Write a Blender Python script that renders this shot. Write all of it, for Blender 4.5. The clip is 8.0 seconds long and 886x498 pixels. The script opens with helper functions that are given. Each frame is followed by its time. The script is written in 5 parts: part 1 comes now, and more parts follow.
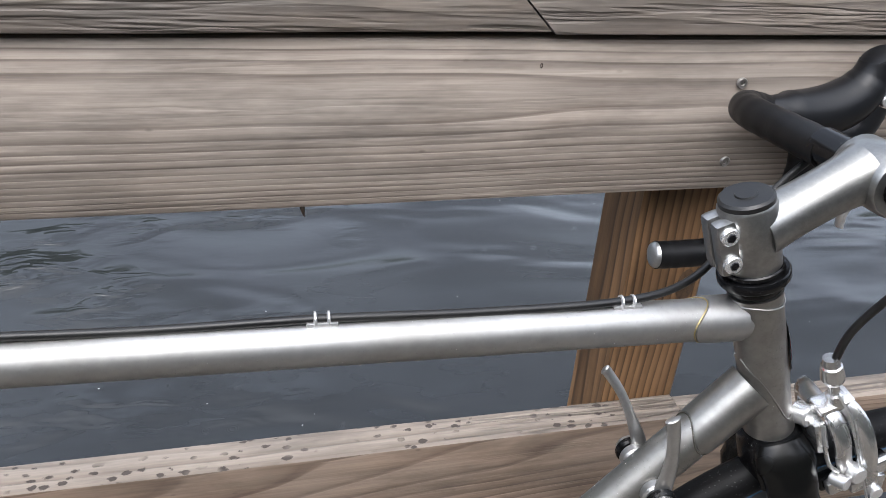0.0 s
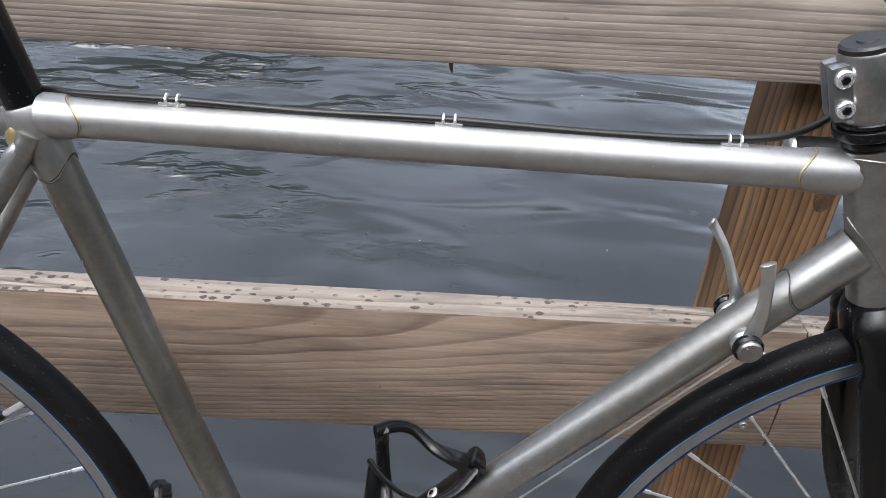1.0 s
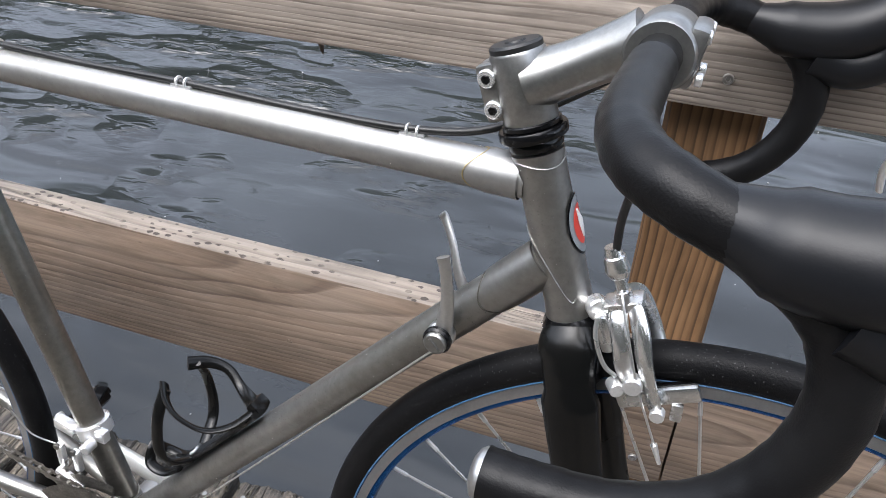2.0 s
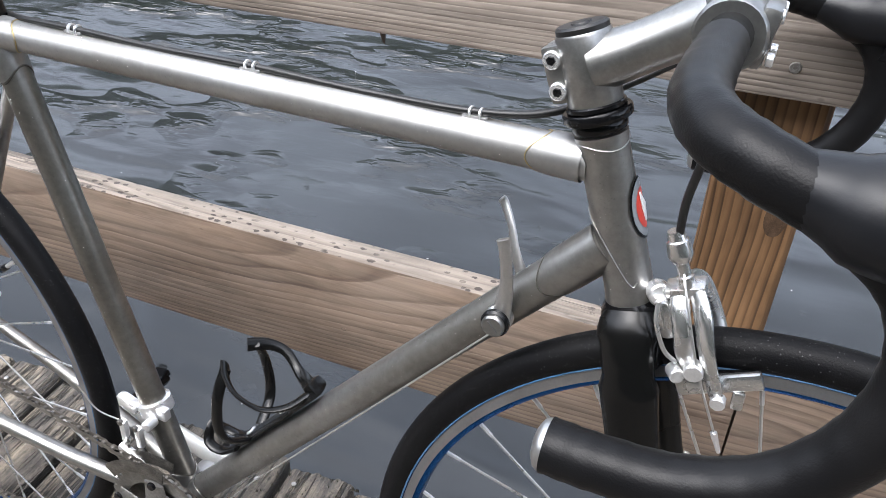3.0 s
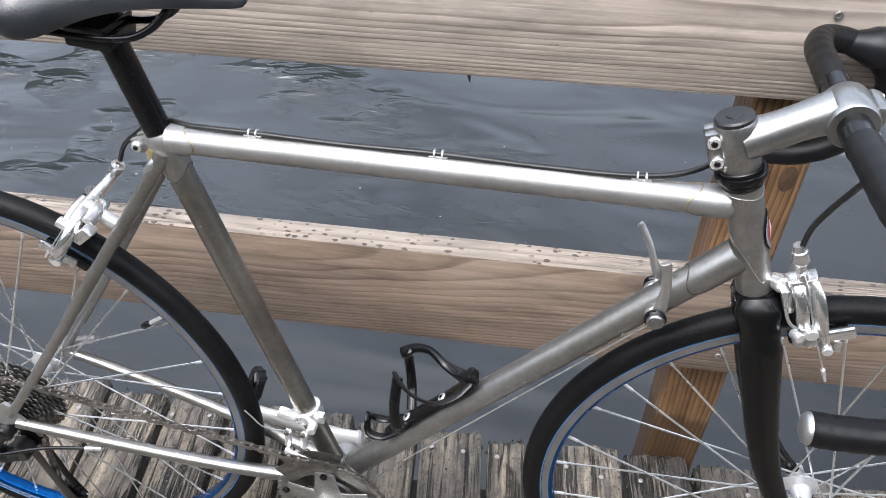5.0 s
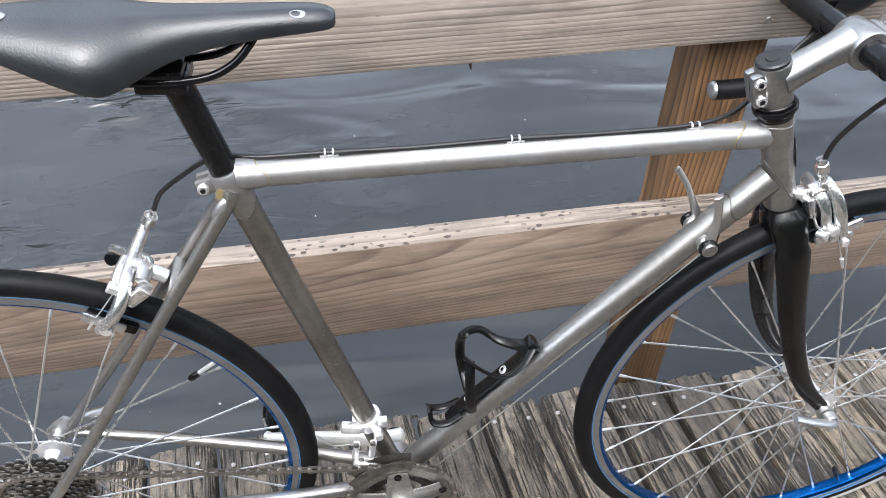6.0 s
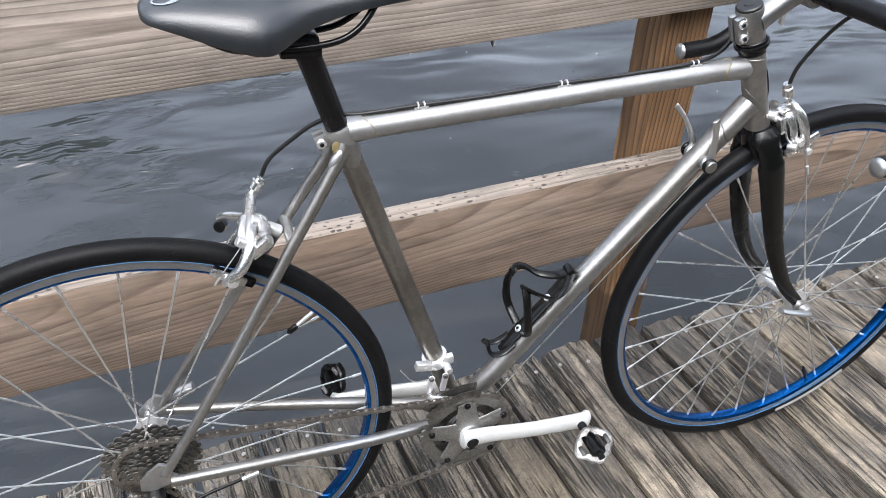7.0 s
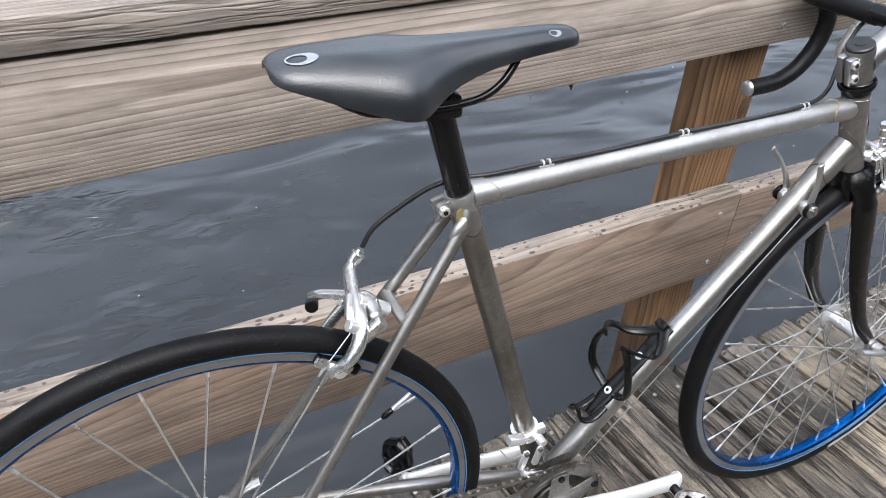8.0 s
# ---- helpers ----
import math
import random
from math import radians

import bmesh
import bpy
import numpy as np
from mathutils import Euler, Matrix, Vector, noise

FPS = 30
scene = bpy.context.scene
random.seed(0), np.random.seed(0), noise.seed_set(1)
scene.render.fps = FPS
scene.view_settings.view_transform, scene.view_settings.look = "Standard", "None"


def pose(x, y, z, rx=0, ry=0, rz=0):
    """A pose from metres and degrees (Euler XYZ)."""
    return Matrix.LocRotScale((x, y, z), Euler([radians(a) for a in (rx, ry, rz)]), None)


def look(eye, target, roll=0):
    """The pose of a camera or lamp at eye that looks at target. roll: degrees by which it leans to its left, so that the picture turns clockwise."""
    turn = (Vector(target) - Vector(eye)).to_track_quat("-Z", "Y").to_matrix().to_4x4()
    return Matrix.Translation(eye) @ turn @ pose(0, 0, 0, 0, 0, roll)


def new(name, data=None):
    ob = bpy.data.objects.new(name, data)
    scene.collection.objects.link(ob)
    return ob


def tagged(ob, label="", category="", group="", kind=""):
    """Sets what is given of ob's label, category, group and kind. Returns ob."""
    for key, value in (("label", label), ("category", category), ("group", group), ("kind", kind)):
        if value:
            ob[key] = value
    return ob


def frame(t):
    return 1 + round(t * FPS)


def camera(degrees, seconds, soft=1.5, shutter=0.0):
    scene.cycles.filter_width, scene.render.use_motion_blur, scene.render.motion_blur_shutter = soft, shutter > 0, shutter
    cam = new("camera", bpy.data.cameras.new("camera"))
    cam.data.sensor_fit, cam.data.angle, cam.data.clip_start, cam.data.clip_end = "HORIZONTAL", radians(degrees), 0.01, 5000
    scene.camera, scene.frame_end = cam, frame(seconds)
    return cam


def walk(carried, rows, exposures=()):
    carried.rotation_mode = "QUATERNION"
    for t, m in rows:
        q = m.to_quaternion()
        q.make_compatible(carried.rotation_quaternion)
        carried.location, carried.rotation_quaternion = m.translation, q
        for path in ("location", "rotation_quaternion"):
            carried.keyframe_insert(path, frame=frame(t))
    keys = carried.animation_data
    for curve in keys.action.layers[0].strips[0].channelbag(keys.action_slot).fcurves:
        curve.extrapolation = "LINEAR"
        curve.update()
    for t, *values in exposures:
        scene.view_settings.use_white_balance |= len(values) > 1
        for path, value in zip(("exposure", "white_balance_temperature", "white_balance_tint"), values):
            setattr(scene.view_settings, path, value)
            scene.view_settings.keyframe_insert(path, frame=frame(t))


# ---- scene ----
cam = camera(60.1, 8.0, soft=0.75)
PATH = [
    (0, (0.012, 0.138, 1.036), (0.446, 1.819, 0.044), 3.9),
    (0.5, (0.018, 0.141, 0.965), (0.288, 1.823, -0.083), 4.1),
    (1, (0.032, 0.034, 0.981), (0.055, 1.716, -0.102), 3.6),
    (1.5, (0.157, -0.01, 1.034), (-0.096, 1.64, -0.068), 3.0),
    (2, (0.391, 0.055, 0.998), (-0.131, 1.639, -0.106), 2.7),
    (3.5, (0.377, 0.008, 0.988), (-0.264, 1.542, -0.124), 1.4),
    (4, (0.251, -0.078, 1.041), (-0.331, 1.409, -0.163), -0.1),
    (4.5, (0.213, -0.078, 1.141), (-0.236, 1.381, -0.151), -0.4),
    (6, (-0.149, -0.101, 1.216), (0.127, 1.333, -0.15), 0.9),
    (6.5, (-0.258, -0.2, 1.222), (0.198, 1.249, -0.08), 1.0),
    (7, (-0.407, -0.239, 1.216), (0.158, 1.199, -0.055), 1.0),
    (7.5, (-0.579, -0.113, 1.211), (0.119, 1.26, -0.065), 2.4),
    (8, (-0.569, -0.047, 1.194), (0.2, 1.336, -0.029), 3.1),
]
walk(cam, [(t, look(eye, target, roll)) for t, eye, target, roll in PATH],
     exposures=[(0, 0.62, 6130, 10), (1.0, 0.76, 6130, 10), (2.0, 0.86, 6130, 10), (3.5, 1.06, 6130, 10), (4.5, 1.06, 6130, 10), (6.0, 1.18, 6130, 10), (7.0, 1.01, 6130, 10), (8.0, 0.93, 6130, 10)])

# ---- world and light: a rainy, overcast day ----
world = bpy.data.worlds.new("overcast_sky")
scene.world = world
world.use_nodes = True
wn = world.node_tree
sky = wn.nodes.new("ShaderNodeTexSky")
sky.sky_type = "NISHITA"
sky.sun_disc = False
sky.sun_elevation, sky.sun_rotation = radians(62), radians(200)
sky.air_density, sky.dust_density, sky.ozone_density = 1.0, 5.0, 1.0
hsv = wn.nodes.new("ShaderNodeHueSaturation")
hsv.inputs["Saturation"].default_value = 0.42
wn.links.new(sky.outputs[0], hsv.inputs["Color"])
# uneven cloud cover
where = wn.nodes.new("ShaderNodeTexCoord")
cloud = wn.nodes.new("ShaderNodeTexNoise")
cloud.inputs["Scale"].default_value, cloud.inputs["Detail"].default_value, cloud.inputs["Distortion"].default_value = 3.2, 4.0, 0.5
wn.links.new(where.outputs["Generated"], cloud.inputs["Vector"])
depth = wn.nodes.new("ShaderNodeMapRange")
for key, value in (("From Min", 0.38), ("From Max", 0.62), ("To Min", 0.85), ("To Max", 2.3)):
    depth.inputs[key].default_value = value
wn.links.new(cloud.outputs[0], depth.inputs["Value"])
cover = wn.nodes.new("ShaderNodeVectorMath")
cover.operation = "SCALE"
wn.links.new(hsv.outputs[0], cover.inputs[0])
# sky gain added towards both x sides, to balance the water's reflections
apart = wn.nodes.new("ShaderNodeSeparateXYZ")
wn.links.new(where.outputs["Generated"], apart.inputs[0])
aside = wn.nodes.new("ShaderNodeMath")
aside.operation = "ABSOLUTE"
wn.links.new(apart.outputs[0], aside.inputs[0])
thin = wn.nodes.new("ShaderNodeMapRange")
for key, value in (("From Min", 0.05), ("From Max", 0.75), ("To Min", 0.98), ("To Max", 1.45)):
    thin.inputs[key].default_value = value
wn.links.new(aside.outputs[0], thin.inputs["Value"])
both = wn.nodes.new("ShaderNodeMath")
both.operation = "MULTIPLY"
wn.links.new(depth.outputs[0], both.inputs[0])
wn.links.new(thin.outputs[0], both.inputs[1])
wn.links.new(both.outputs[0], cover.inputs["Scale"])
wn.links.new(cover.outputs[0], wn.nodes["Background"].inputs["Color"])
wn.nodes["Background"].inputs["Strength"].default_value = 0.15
sun_data = bpy.data.lights.new("sun", "SUN")
sun_data.energy, sun_data.angle, sun_data.color = 0.55, radians(100), (1.0, 0.995, 0.985)
sun = new("sun", sun_data)
sun.matrix_world = look((-0.8, -0.6, 4.0), (0, 0.3, 0))

# ---- materials ----


class Nodes:
    """A small builder for node materials."""

    def __init__(self, name):
        self.mat = bpy.data.materials.new(name)
        self.mat.use_nodes = True
        self.tree = self.mat.node_tree
        self.bsdf = self.tree.nodes["Principled BSDF"]

    def put(self, socket, value):
        if isinstance(value, bpy.types.NodeSocket):
            self.tree.links.new(value, socket)
        else:
            socket.default_value = value

    def set(self, **values):
        for key, value in values.items():
            self.put(self.bsdf.inputs[key.replace("_", " ")], value)
        return self

    def math(self, op, a, b=0.0, c=0.0, clamp=False):
        n = self.tree.nodes.new("ShaderNodeMath")
        n.operation, n.use_clamp = op, clamp
        for s, v in zip(n.inputs, (a, b, c)):
            self.put(s, v)
        return n.outputs[0]

    def vmath(self, op, a, b):
        n = self.tree.nodes.new("ShaderNodeVectorMath")
        n.operation = op
        self.put(n.inputs[0], a)
        self.put(n.inputs[1], b)
        return n.outputs[0]

    def coords(self):
        return self.tree.nodes.new("ShaderNodeTexCoord").outputs["Object"]

    def random(self):
        return self.tree.nodes.new("ShaderNodeObjectInfo").outputs["Random"]

    def xyz(self, v):
        n = self.tree.nodes.new("ShaderNodeSeparateXYZ")
        self.put(n.inputs[0], v)
        return n.outputs

    def vec(self, x, y, z):
        n = self.tree.nodes.new("ShaderNodeCombineXYZ")
        for s, v in zip(n.inputs, (x, y, z)):
            self.put(s, v)
        return n.outputs[0]

    def noise(self, v, scale, detail=3.0, rough=0.55, distortion=0.0):
        n = self.tree.nodes.new("ShaderNodeTexNoise")
        self.put(n.inputs["Vector"], v)
        n.inputs["Scale"].default_value = scale
        n.inputs["Detail"].default_value = detail
        n.inputs["Roughness"].default_value = rough
        n.inputs["Distortion"].default_value = distortion
        return n.outputs[0]

    def voronoi(self, v, scale, feature="F1"):
        n = self.tree.nodes.new("ShaderNodeTexVoronoi")
        n.feature = feature
        self.put(n.inputs["Vector"], v)
        n.inputs["Scale"].default_value = scale
        return n.outputs["Distance"]

    def ramp(self, fac, stops):
        n = self.tree.nodes.new("ShaderNodeValToRGB")
        self.put(n.inputs[0], fac)
        e = n.color_ramp.elements
        while len(e) < len(stops):
            e.new(0.5)
        for el, (p, c) in zip(e, stops):
            el.position = p
            el.color = (*c, 1.0) if isinstance(c, tuple) else (c, c, c, 1.0)
        return n.outputs[0]

    def mix(self, fac, a, b, mode="MIX"):
        n = self.tree.nodes.new("ShaderNodeMix")
        n.data_type, n.blend_type = "RGBA", mode
        self.put(n.inputs["Factor"], fac)
        for s, v in ((n.inputs["A"], a), (n.inputs["B"], b)):
            s = [q for q in n.inputs if q.name == s.name and q.type == "RGBA"][0]
            self.put(s, (*v, 1.0) if isinstance(v, tuple) else v)
        return [q for q in n.outputs if q.type == "RGBA"][0]

    def bump(self, height, strength, distance):
        n = self.tree.nodes.new("ShaderNodeBump")
        self.put(n.inputs["Height"], height)
        n.inputs["Strength"].default_value = strength
        n.inputs["Distance"].default_value = distance
        self.tree.links.new(n.outputs[0], self.bsdf.inputs["Normal"])


def wood(name, axis, pith, ring, light, dark, grey, greying=0.5, contrast=0.7, warp=0.02, tilt=0.0, relief=0.5, rough=0.6, spots=0.0, cracks=0.0, blotch=0.0, bold=0.0, tilt2=0.0, soaked=None):
    """Sawn timber: growth rings round a pith that runs along axis, fibres, weathering, stains."""
    m = Nodes(name)
    co = m.coords()
    rnd = m.random()
    co = m.vmath("ADD", co, m.vec(*[m.math("MULTIPLY", rnd, 7.0 if k == axis else 0.0) for k in range(3)]))
    p = m.xyz(co)
    along, (b, c) = p[axis], [p[k] for k in range(3) if k != axis]
    stretch = [1.0, 1.0, 1.0]
    stretch[axis] = 0.14
    low = m.noise(m.vmath("MULTIPLY", co, tuple(stretch)), 9.0, 2.0)
    wide = m.noise(co, 2.6, 2.0)
    shift = m.math("MULTIPLY", m.math("SUBTRACT", low, 0.5), warp)
    shift = m.math("ADD", shift, m.math("MULTIPLY", m.math("SUBTRACT", wide, 0.5), warp * 0.8))
    db = m.math("SUBTRACT", m.math("SUBTRACT", b, pith[0]), m.math("MULTIPLY", along, tilt2))
    dc = m.math("SUBTRACT", m.math("SUBTRACT", c, pith[1]), m.math("MULTIPLY", along, tilt))
    r = m.math("SQRT", m.math("ADD", m.math("MULTIPLY", db, db), m.math("MULTIPLY", dc, dc)))
    turn = m.math("DIVIDE", m.math("ADD", r, shift), ring)
    saw = m.math("FRACT", turn)
    line = m.ramp(saw, [(0.0, 0.0), (0.35, 0.10), (0.72, 0.55), (0.86, 1.0), (0.95, 0.75), (1.0, 0.0)])
    vary = m.noise(m.vec(m.math("FLOOR", turn), 0.0, m.math("MULTIPLY", along, 1.5)), 1.7, 1.0)
    line = m.math("MULTIPLY", line, m.math("MULTIPLY_ADD", vary, 1.5 - bold, 0.1 + bold), clamp=True)
    fine = [260.0, 260.0, 260.0]
    fine[axis] = 5.0
    fibre = m.noise(m.vmath("MULTIPLY", co, tuple(fine)), 1.0, 3.0, 0.7)
    mid = [60.0, 60.0, 60.0]
    mid[axis] = 2.2
    streak = m.noise(m.vmath("MULTIPLY", co, tuple(mid)), 1.0, 3.0, 0.6)
    base = m.mix(m.math("MULTIPLY", line, contrast), light, dark)
    patch = m.noise(m.vmath("MULTIPLY", co, tuple(0.30 if k == axis else 1.0 for k in range(3))), 15.0, 5.0, 0.65)
    worn = m.math("MULTIPLY", m.ramp(patch, [(0.30, 0.0), (0.68, 1.0)]), greying)
    base = m.mix(worn, base, m.mix(m.math("MULTIPLY", line, contrast * 0.8), grey, tuple(0.45 * g for g in grey)))
    tone = m.math("ADD", m.math("MULTIPLY_ADD", fibre, 0.55, 0.55), m.math("MULTIPLY_ADD", streak, 1.0, -0.36))
    base = m.mix(1.0, base, m.vec(tone, tone, tone), "MULTIPLY")
    stain = m.noise(m.vmath("MULTIPLY", co, tuple(0.22 if k == axis else 1.0 for k in range(3))), 34.0, 4.0, 0.7)
    shade = m.ramp(stain, [(0.42, 1.0), (0.66, 0.68)])
    base = m.mix(1.0, base, shade, "MULTIPLY")
    tiny = m.voronoi(m.vmath("MULTIPLY", co, tuple(28.0 if k == axis else 62.0 for k in range(3))), 1.0)
    pocks = m.math("MULTIPLY", m.ramp(tiny, [(0.05, 1.0), (0.11, 0.0)]), m.ramp(m.noise(co, 14.0, 1.0), [(0.52, 0.0), (0.6, 1.0)]))
    base = m.mix(m.math("MULTIPLY", pocks, 0.35), base, (0.06, 0.045, 0.035))
    height = m.math("ADD", m.math("MULTIPLY", line, -0.6), m.math("MULTIPLY", fibre, 0.8))
    if cracks:
        fc = [22.0, 22.0, 22.0]
        fc[axis] = 1.1
        crack = m.noise(m.vmath("MULTIPLY", co, tuple(fc)), 1.0, 4.0, 0.65, 0.4)
        slit = m.ramp(m.math("ABSOLUTE", m.math("SUBTRACT", crack, 0.5)), [(0.0, 1.0), (0.035, 0.0)])
        slit2 = m.ramp(crack, [(0.30, 1.0), (0.42, 0.0)])
        dark_line = m.math("MAXIMUM", m.math("MULTIPLY", slit, 0.75), slit2)
        base = m.mix(m.math("MULTIPLY", dark_line, cracks), base, (0.018, 0.015, 0.012))
        height = m.math("ADD", height, m.math("MULTIPLY", dark_line, -2.5 * min(1.0, 3.0 * cracks)))
    if blotch:
        mould = m.noise(m.vmath("MULTIPLY", co, tuple(5.0 if k == axis else 16.0 for k in range(3))), 1.0, 5.0, 0.7)
        base = m.mix(m.math("MULTIPLY", m.ramp(mould, [(0.50, 0.0), (0.66, 1.0)]), blotch), base, (0.045, 0.038, 0.031))
        pale = m.noise(m.vmath("MULTIPLY", co, tuple(2.0 if k == axis else 9.0 for k in range(3))), 1.0, 2.0, 0.5)
        base = m.mix(m.math("MULTIPLY", m.ramp(pale, [(0.52, 0.0), (0.66, 1.0)]), 0.45), base, (0.40, 0.33, 0.24))
        tint = m.math("MULTIPLY_ADD", rnd, 0.5, 0.72)
        base = m.mix(1.0, base, m.vec(tint, tint, tint), "MULTIPLY")
        bits = m.noise(m.vmath("MULTIPLY", co, tuple(90.0 if k == axis else 240.0 for k in range(3))), 1.0, 2.0, 0.7)
        base = m.mix(m.math("MULTIPLY", m.ramp(bits, [(0.54, 0.0), (0.64, 1.0)]), 0.6), base, (0.04, 0.033, 0.027))
    if spots:
        cells = m.voronoi(m.vmath("MULTIPLY", co, (0.6, 1.0, 1.0)), 105.0)
        cells = m.math("ADD", cells, m.math("MULTIPLY_ADD", m.noise(co, 60.0, 4.0, 0.75), 0.9, -0.42))
        where = m.ramp(m.noise(co, 11.0, 3.0), [(0.44, 0.0), (0.52, 1.0)])
        drop = m.math("MULTIPLY", m.ramp(cells, [(0.28, 1.0), (0.36, 0.0)]), where)
        base = m.mix(m.math("MULTIPLY", drop, spots), base, (0.045, 0.034, 0.028))
        height = m.math("ADD", height, m.math("MULTIPLY", drop, -0.4))
    if soaked is not None:
        # soaked, darker wood below a ragged tide mark
        ragged = m.math("ADD", m.xyz(m.coords())[2], m.math("MULTIPLY_ADD", m.noise(m.vmath("MULTIPLY", co, (30.0, 30.0, 6.0)), 1.0, 3.0), 0.10, -0.05))
        below = m.math("MULTIPLY", m.math("SUBTRACT", soaked, ragged), 60.0, clamp=True)
        base = m.mix(m.math("MULTIPLY", below, 0.62), base, (0.030, 0.020, 0.012))
    m.set(Base_Color=base, Roughness=m.math("MULTIPLY_ADD", streak, 0.3, rough - 0.15), Specular_IOR_Level=0.35)
    m.bump(height, relief, 0.0012)
    return m.mat


def painted(name, colour, rough=0.4, metal=0.0, grime=0.25, dirt=(0.03, 0.028, 0.025), scale=40.0, bumps=0.0, spec=0.5, speck=0.0, mottle=0.0):
    """A smooth or rubbery surface with uneven gloss, grime and, if asked, fine relief and specks."""
    m = Nodes(name)
    co = m.coords()
    broad = m.noise(co, scale * 0.35, 3.0)
    fine = m.noise(co, scale * 9.0, 2.0)
    fac = m.math("MULTIPLY", m.ramp(broad, [(0.42, 0.0), (0.75, 1.0)]), grime)
    base = m.mix(fac, colour, dirt)
    tone = m.math("MULTIPLY_ADD", fine, 0.24, 0.88)
    base = m.mix(1.0, base, m.vec(tone, tone, tone), "MULTIPLY")
    if mottle:
        spots = m.ramp(m.noise(co, scale * 5.0, 4.0, 0.7), [(0.38, 1.0 - mottle), (0.62, 1.0)])
        base = m.mix(1.0, base, spots, "MULTIPLY")
    if speck:
        dots = m.ramp(m.voronoi(co, scale * 5.0), [(0.10, 1.0), (0.16, 0.0)])
        base = m.mix(m.math("MULTIPLY", dots, speck), base, (0.5, 0.5, 0.5))
    m.set(Base_Color=base, Metallic=metal, Roughness=m.math("MULTIPLY_ADD", broad, 0.3, rough - 0.15), Specular_IOR_Level=spec)
    if bumps:
        m.bump(m.noise(co, scale * 14.0, 2.0), bumps, 0.0006)
    return m.mat


def old_planks():
    """Rotting grey-brown deck timber: split grain, black crevices, algae and pale worn patches."""
    m = Nodes("old_deck_plank")
    rnd = m.random()
    co = m.vmath("ADD", m.coords(), m.vec(m.math("MULTIPLY", rnd, 3.0), m.math("MULTIPLY", rnd, 11.0), 0.0))

    def grain(across, along, detail, rough, twist=0.0):
        return m.noise(m.vmath("MULTIPLY", co, (across, along, across)), 1.0, detail, rough, twist)

    tone = m.ramp(grain(24.0, 5.0, 6.0, 0.72), [(0.34, (0.050, 0.044, 0.038)), (0.44, (0.135, 0.115, 0.095)), (0.54, (0.235, 0.195, 0.150)), (0.66, (0.40, 0.335, 0.245))])
    # some planks are yellower and sounder, others grey and rotten
    fresh = m.ramp(m.noise(m.vec(m.math("MULTIPLY", rnd, 37.0), m.math("MULTIPLY", m.xyz(co)[1], 1.6), 0.0), 1.0, 2.0), [(0.54, 0.0), (0.70, 0.65)])
    tone = m.mix(fresh, tone, m.ramp(grain(60.0, 3.0, 4.0, 0.65), [(0.36, (0.16, 0.120, 0.075)), (0.62, (0.46, 0.37, 0.235))]))
    fibre = grain(330.0, 9.0, 3.0, 0.7)
    lift = m.math("MULTIPLY_ADD", fibre, 1.5, 0.24)
    base = m.mix(1.0, tone, m.vec(lift, lift, lift), "MULTIPLY")
    split = grain(230.0, 4.0, 4.0, 0.62, 0.3)
    where = grain(16.0, 3.5, 5.0, 0.70)
    edge = m.math("MULTIPLY_ADD", where, 1.05, -0.085)
    gap = m.math("MULTIPLY", m.math("SUBTRACT", edge, split), 11.0, clamp=True)
    long_split = m.ramp(m.math("ABSOLUTE", m.math("SUBTRACT", grain(20.0, 1.0, 4.0, 0.6, 0.4), 0.5)), [(0.0, 1.0), (0.012, 0.0)])
    dark = m.math("MAXIMUM", gap, m.math("MULTIPLY", long_split, 0.95))
    base = m.mix(m.math("MULTIPLY", dark, 0.90), base, (0.014, 0.012, 0.010))
    algae = m.ramp(grain(60.0, 40.0, 6.0, 0.8), [(0.52, 0.0), (0.62, 1.0)])
    near_end = m.math("MULTIPLY_ADD", m.xyz(m.coords())[1], 3.0, 1.25, clamp=True)
    base = m.mix(m.math("MULTIPLY", algae, m.math("MULTIPLY_ADD", near_end, 0.42, 0.40)), base, (0.036, 0.034, 0.026))
    crumbs = m.ramp(m.noise(co, 260.0, 2.0, 0.7), [(0.56, 0.0), (0.64, 1.0)])
    base = m.mix(m.math("MULTIPLY", crumbs, 0.5), base, (0.035, 0.030, 0.025))
    bleach = m.ramp(m.noise(co, 180.0, 2.0, 0.6), [(0.62, 0.0), (0.70, 1.0)])
    base = m.mix(m.math("MULTIPLY", bleach, 0.35), base, (0.42, 0.38, 0.32))
    plank_tone = m.math("MULTIPLY_ADD", rnd, 0.5, 0.46)
    base = m.mix(1.0, base, m.vec(plank_tone, plank_tone, plank_tone), "MULTIPLY")
    height = m.math("ADD", m.math("MULTIPLY", dark, -3.0), m.math("ADD", fibre, m.math("MULTIPLY", split, 1.5)))
    m.set(Base_Color=base, Roughness=m.math("MULTIPLY_ADD", split, 0.4, 0.25), Specular_IOR_Level=0.4)
    m.bump(height, 1.0, 0.0022)
    return m.mat


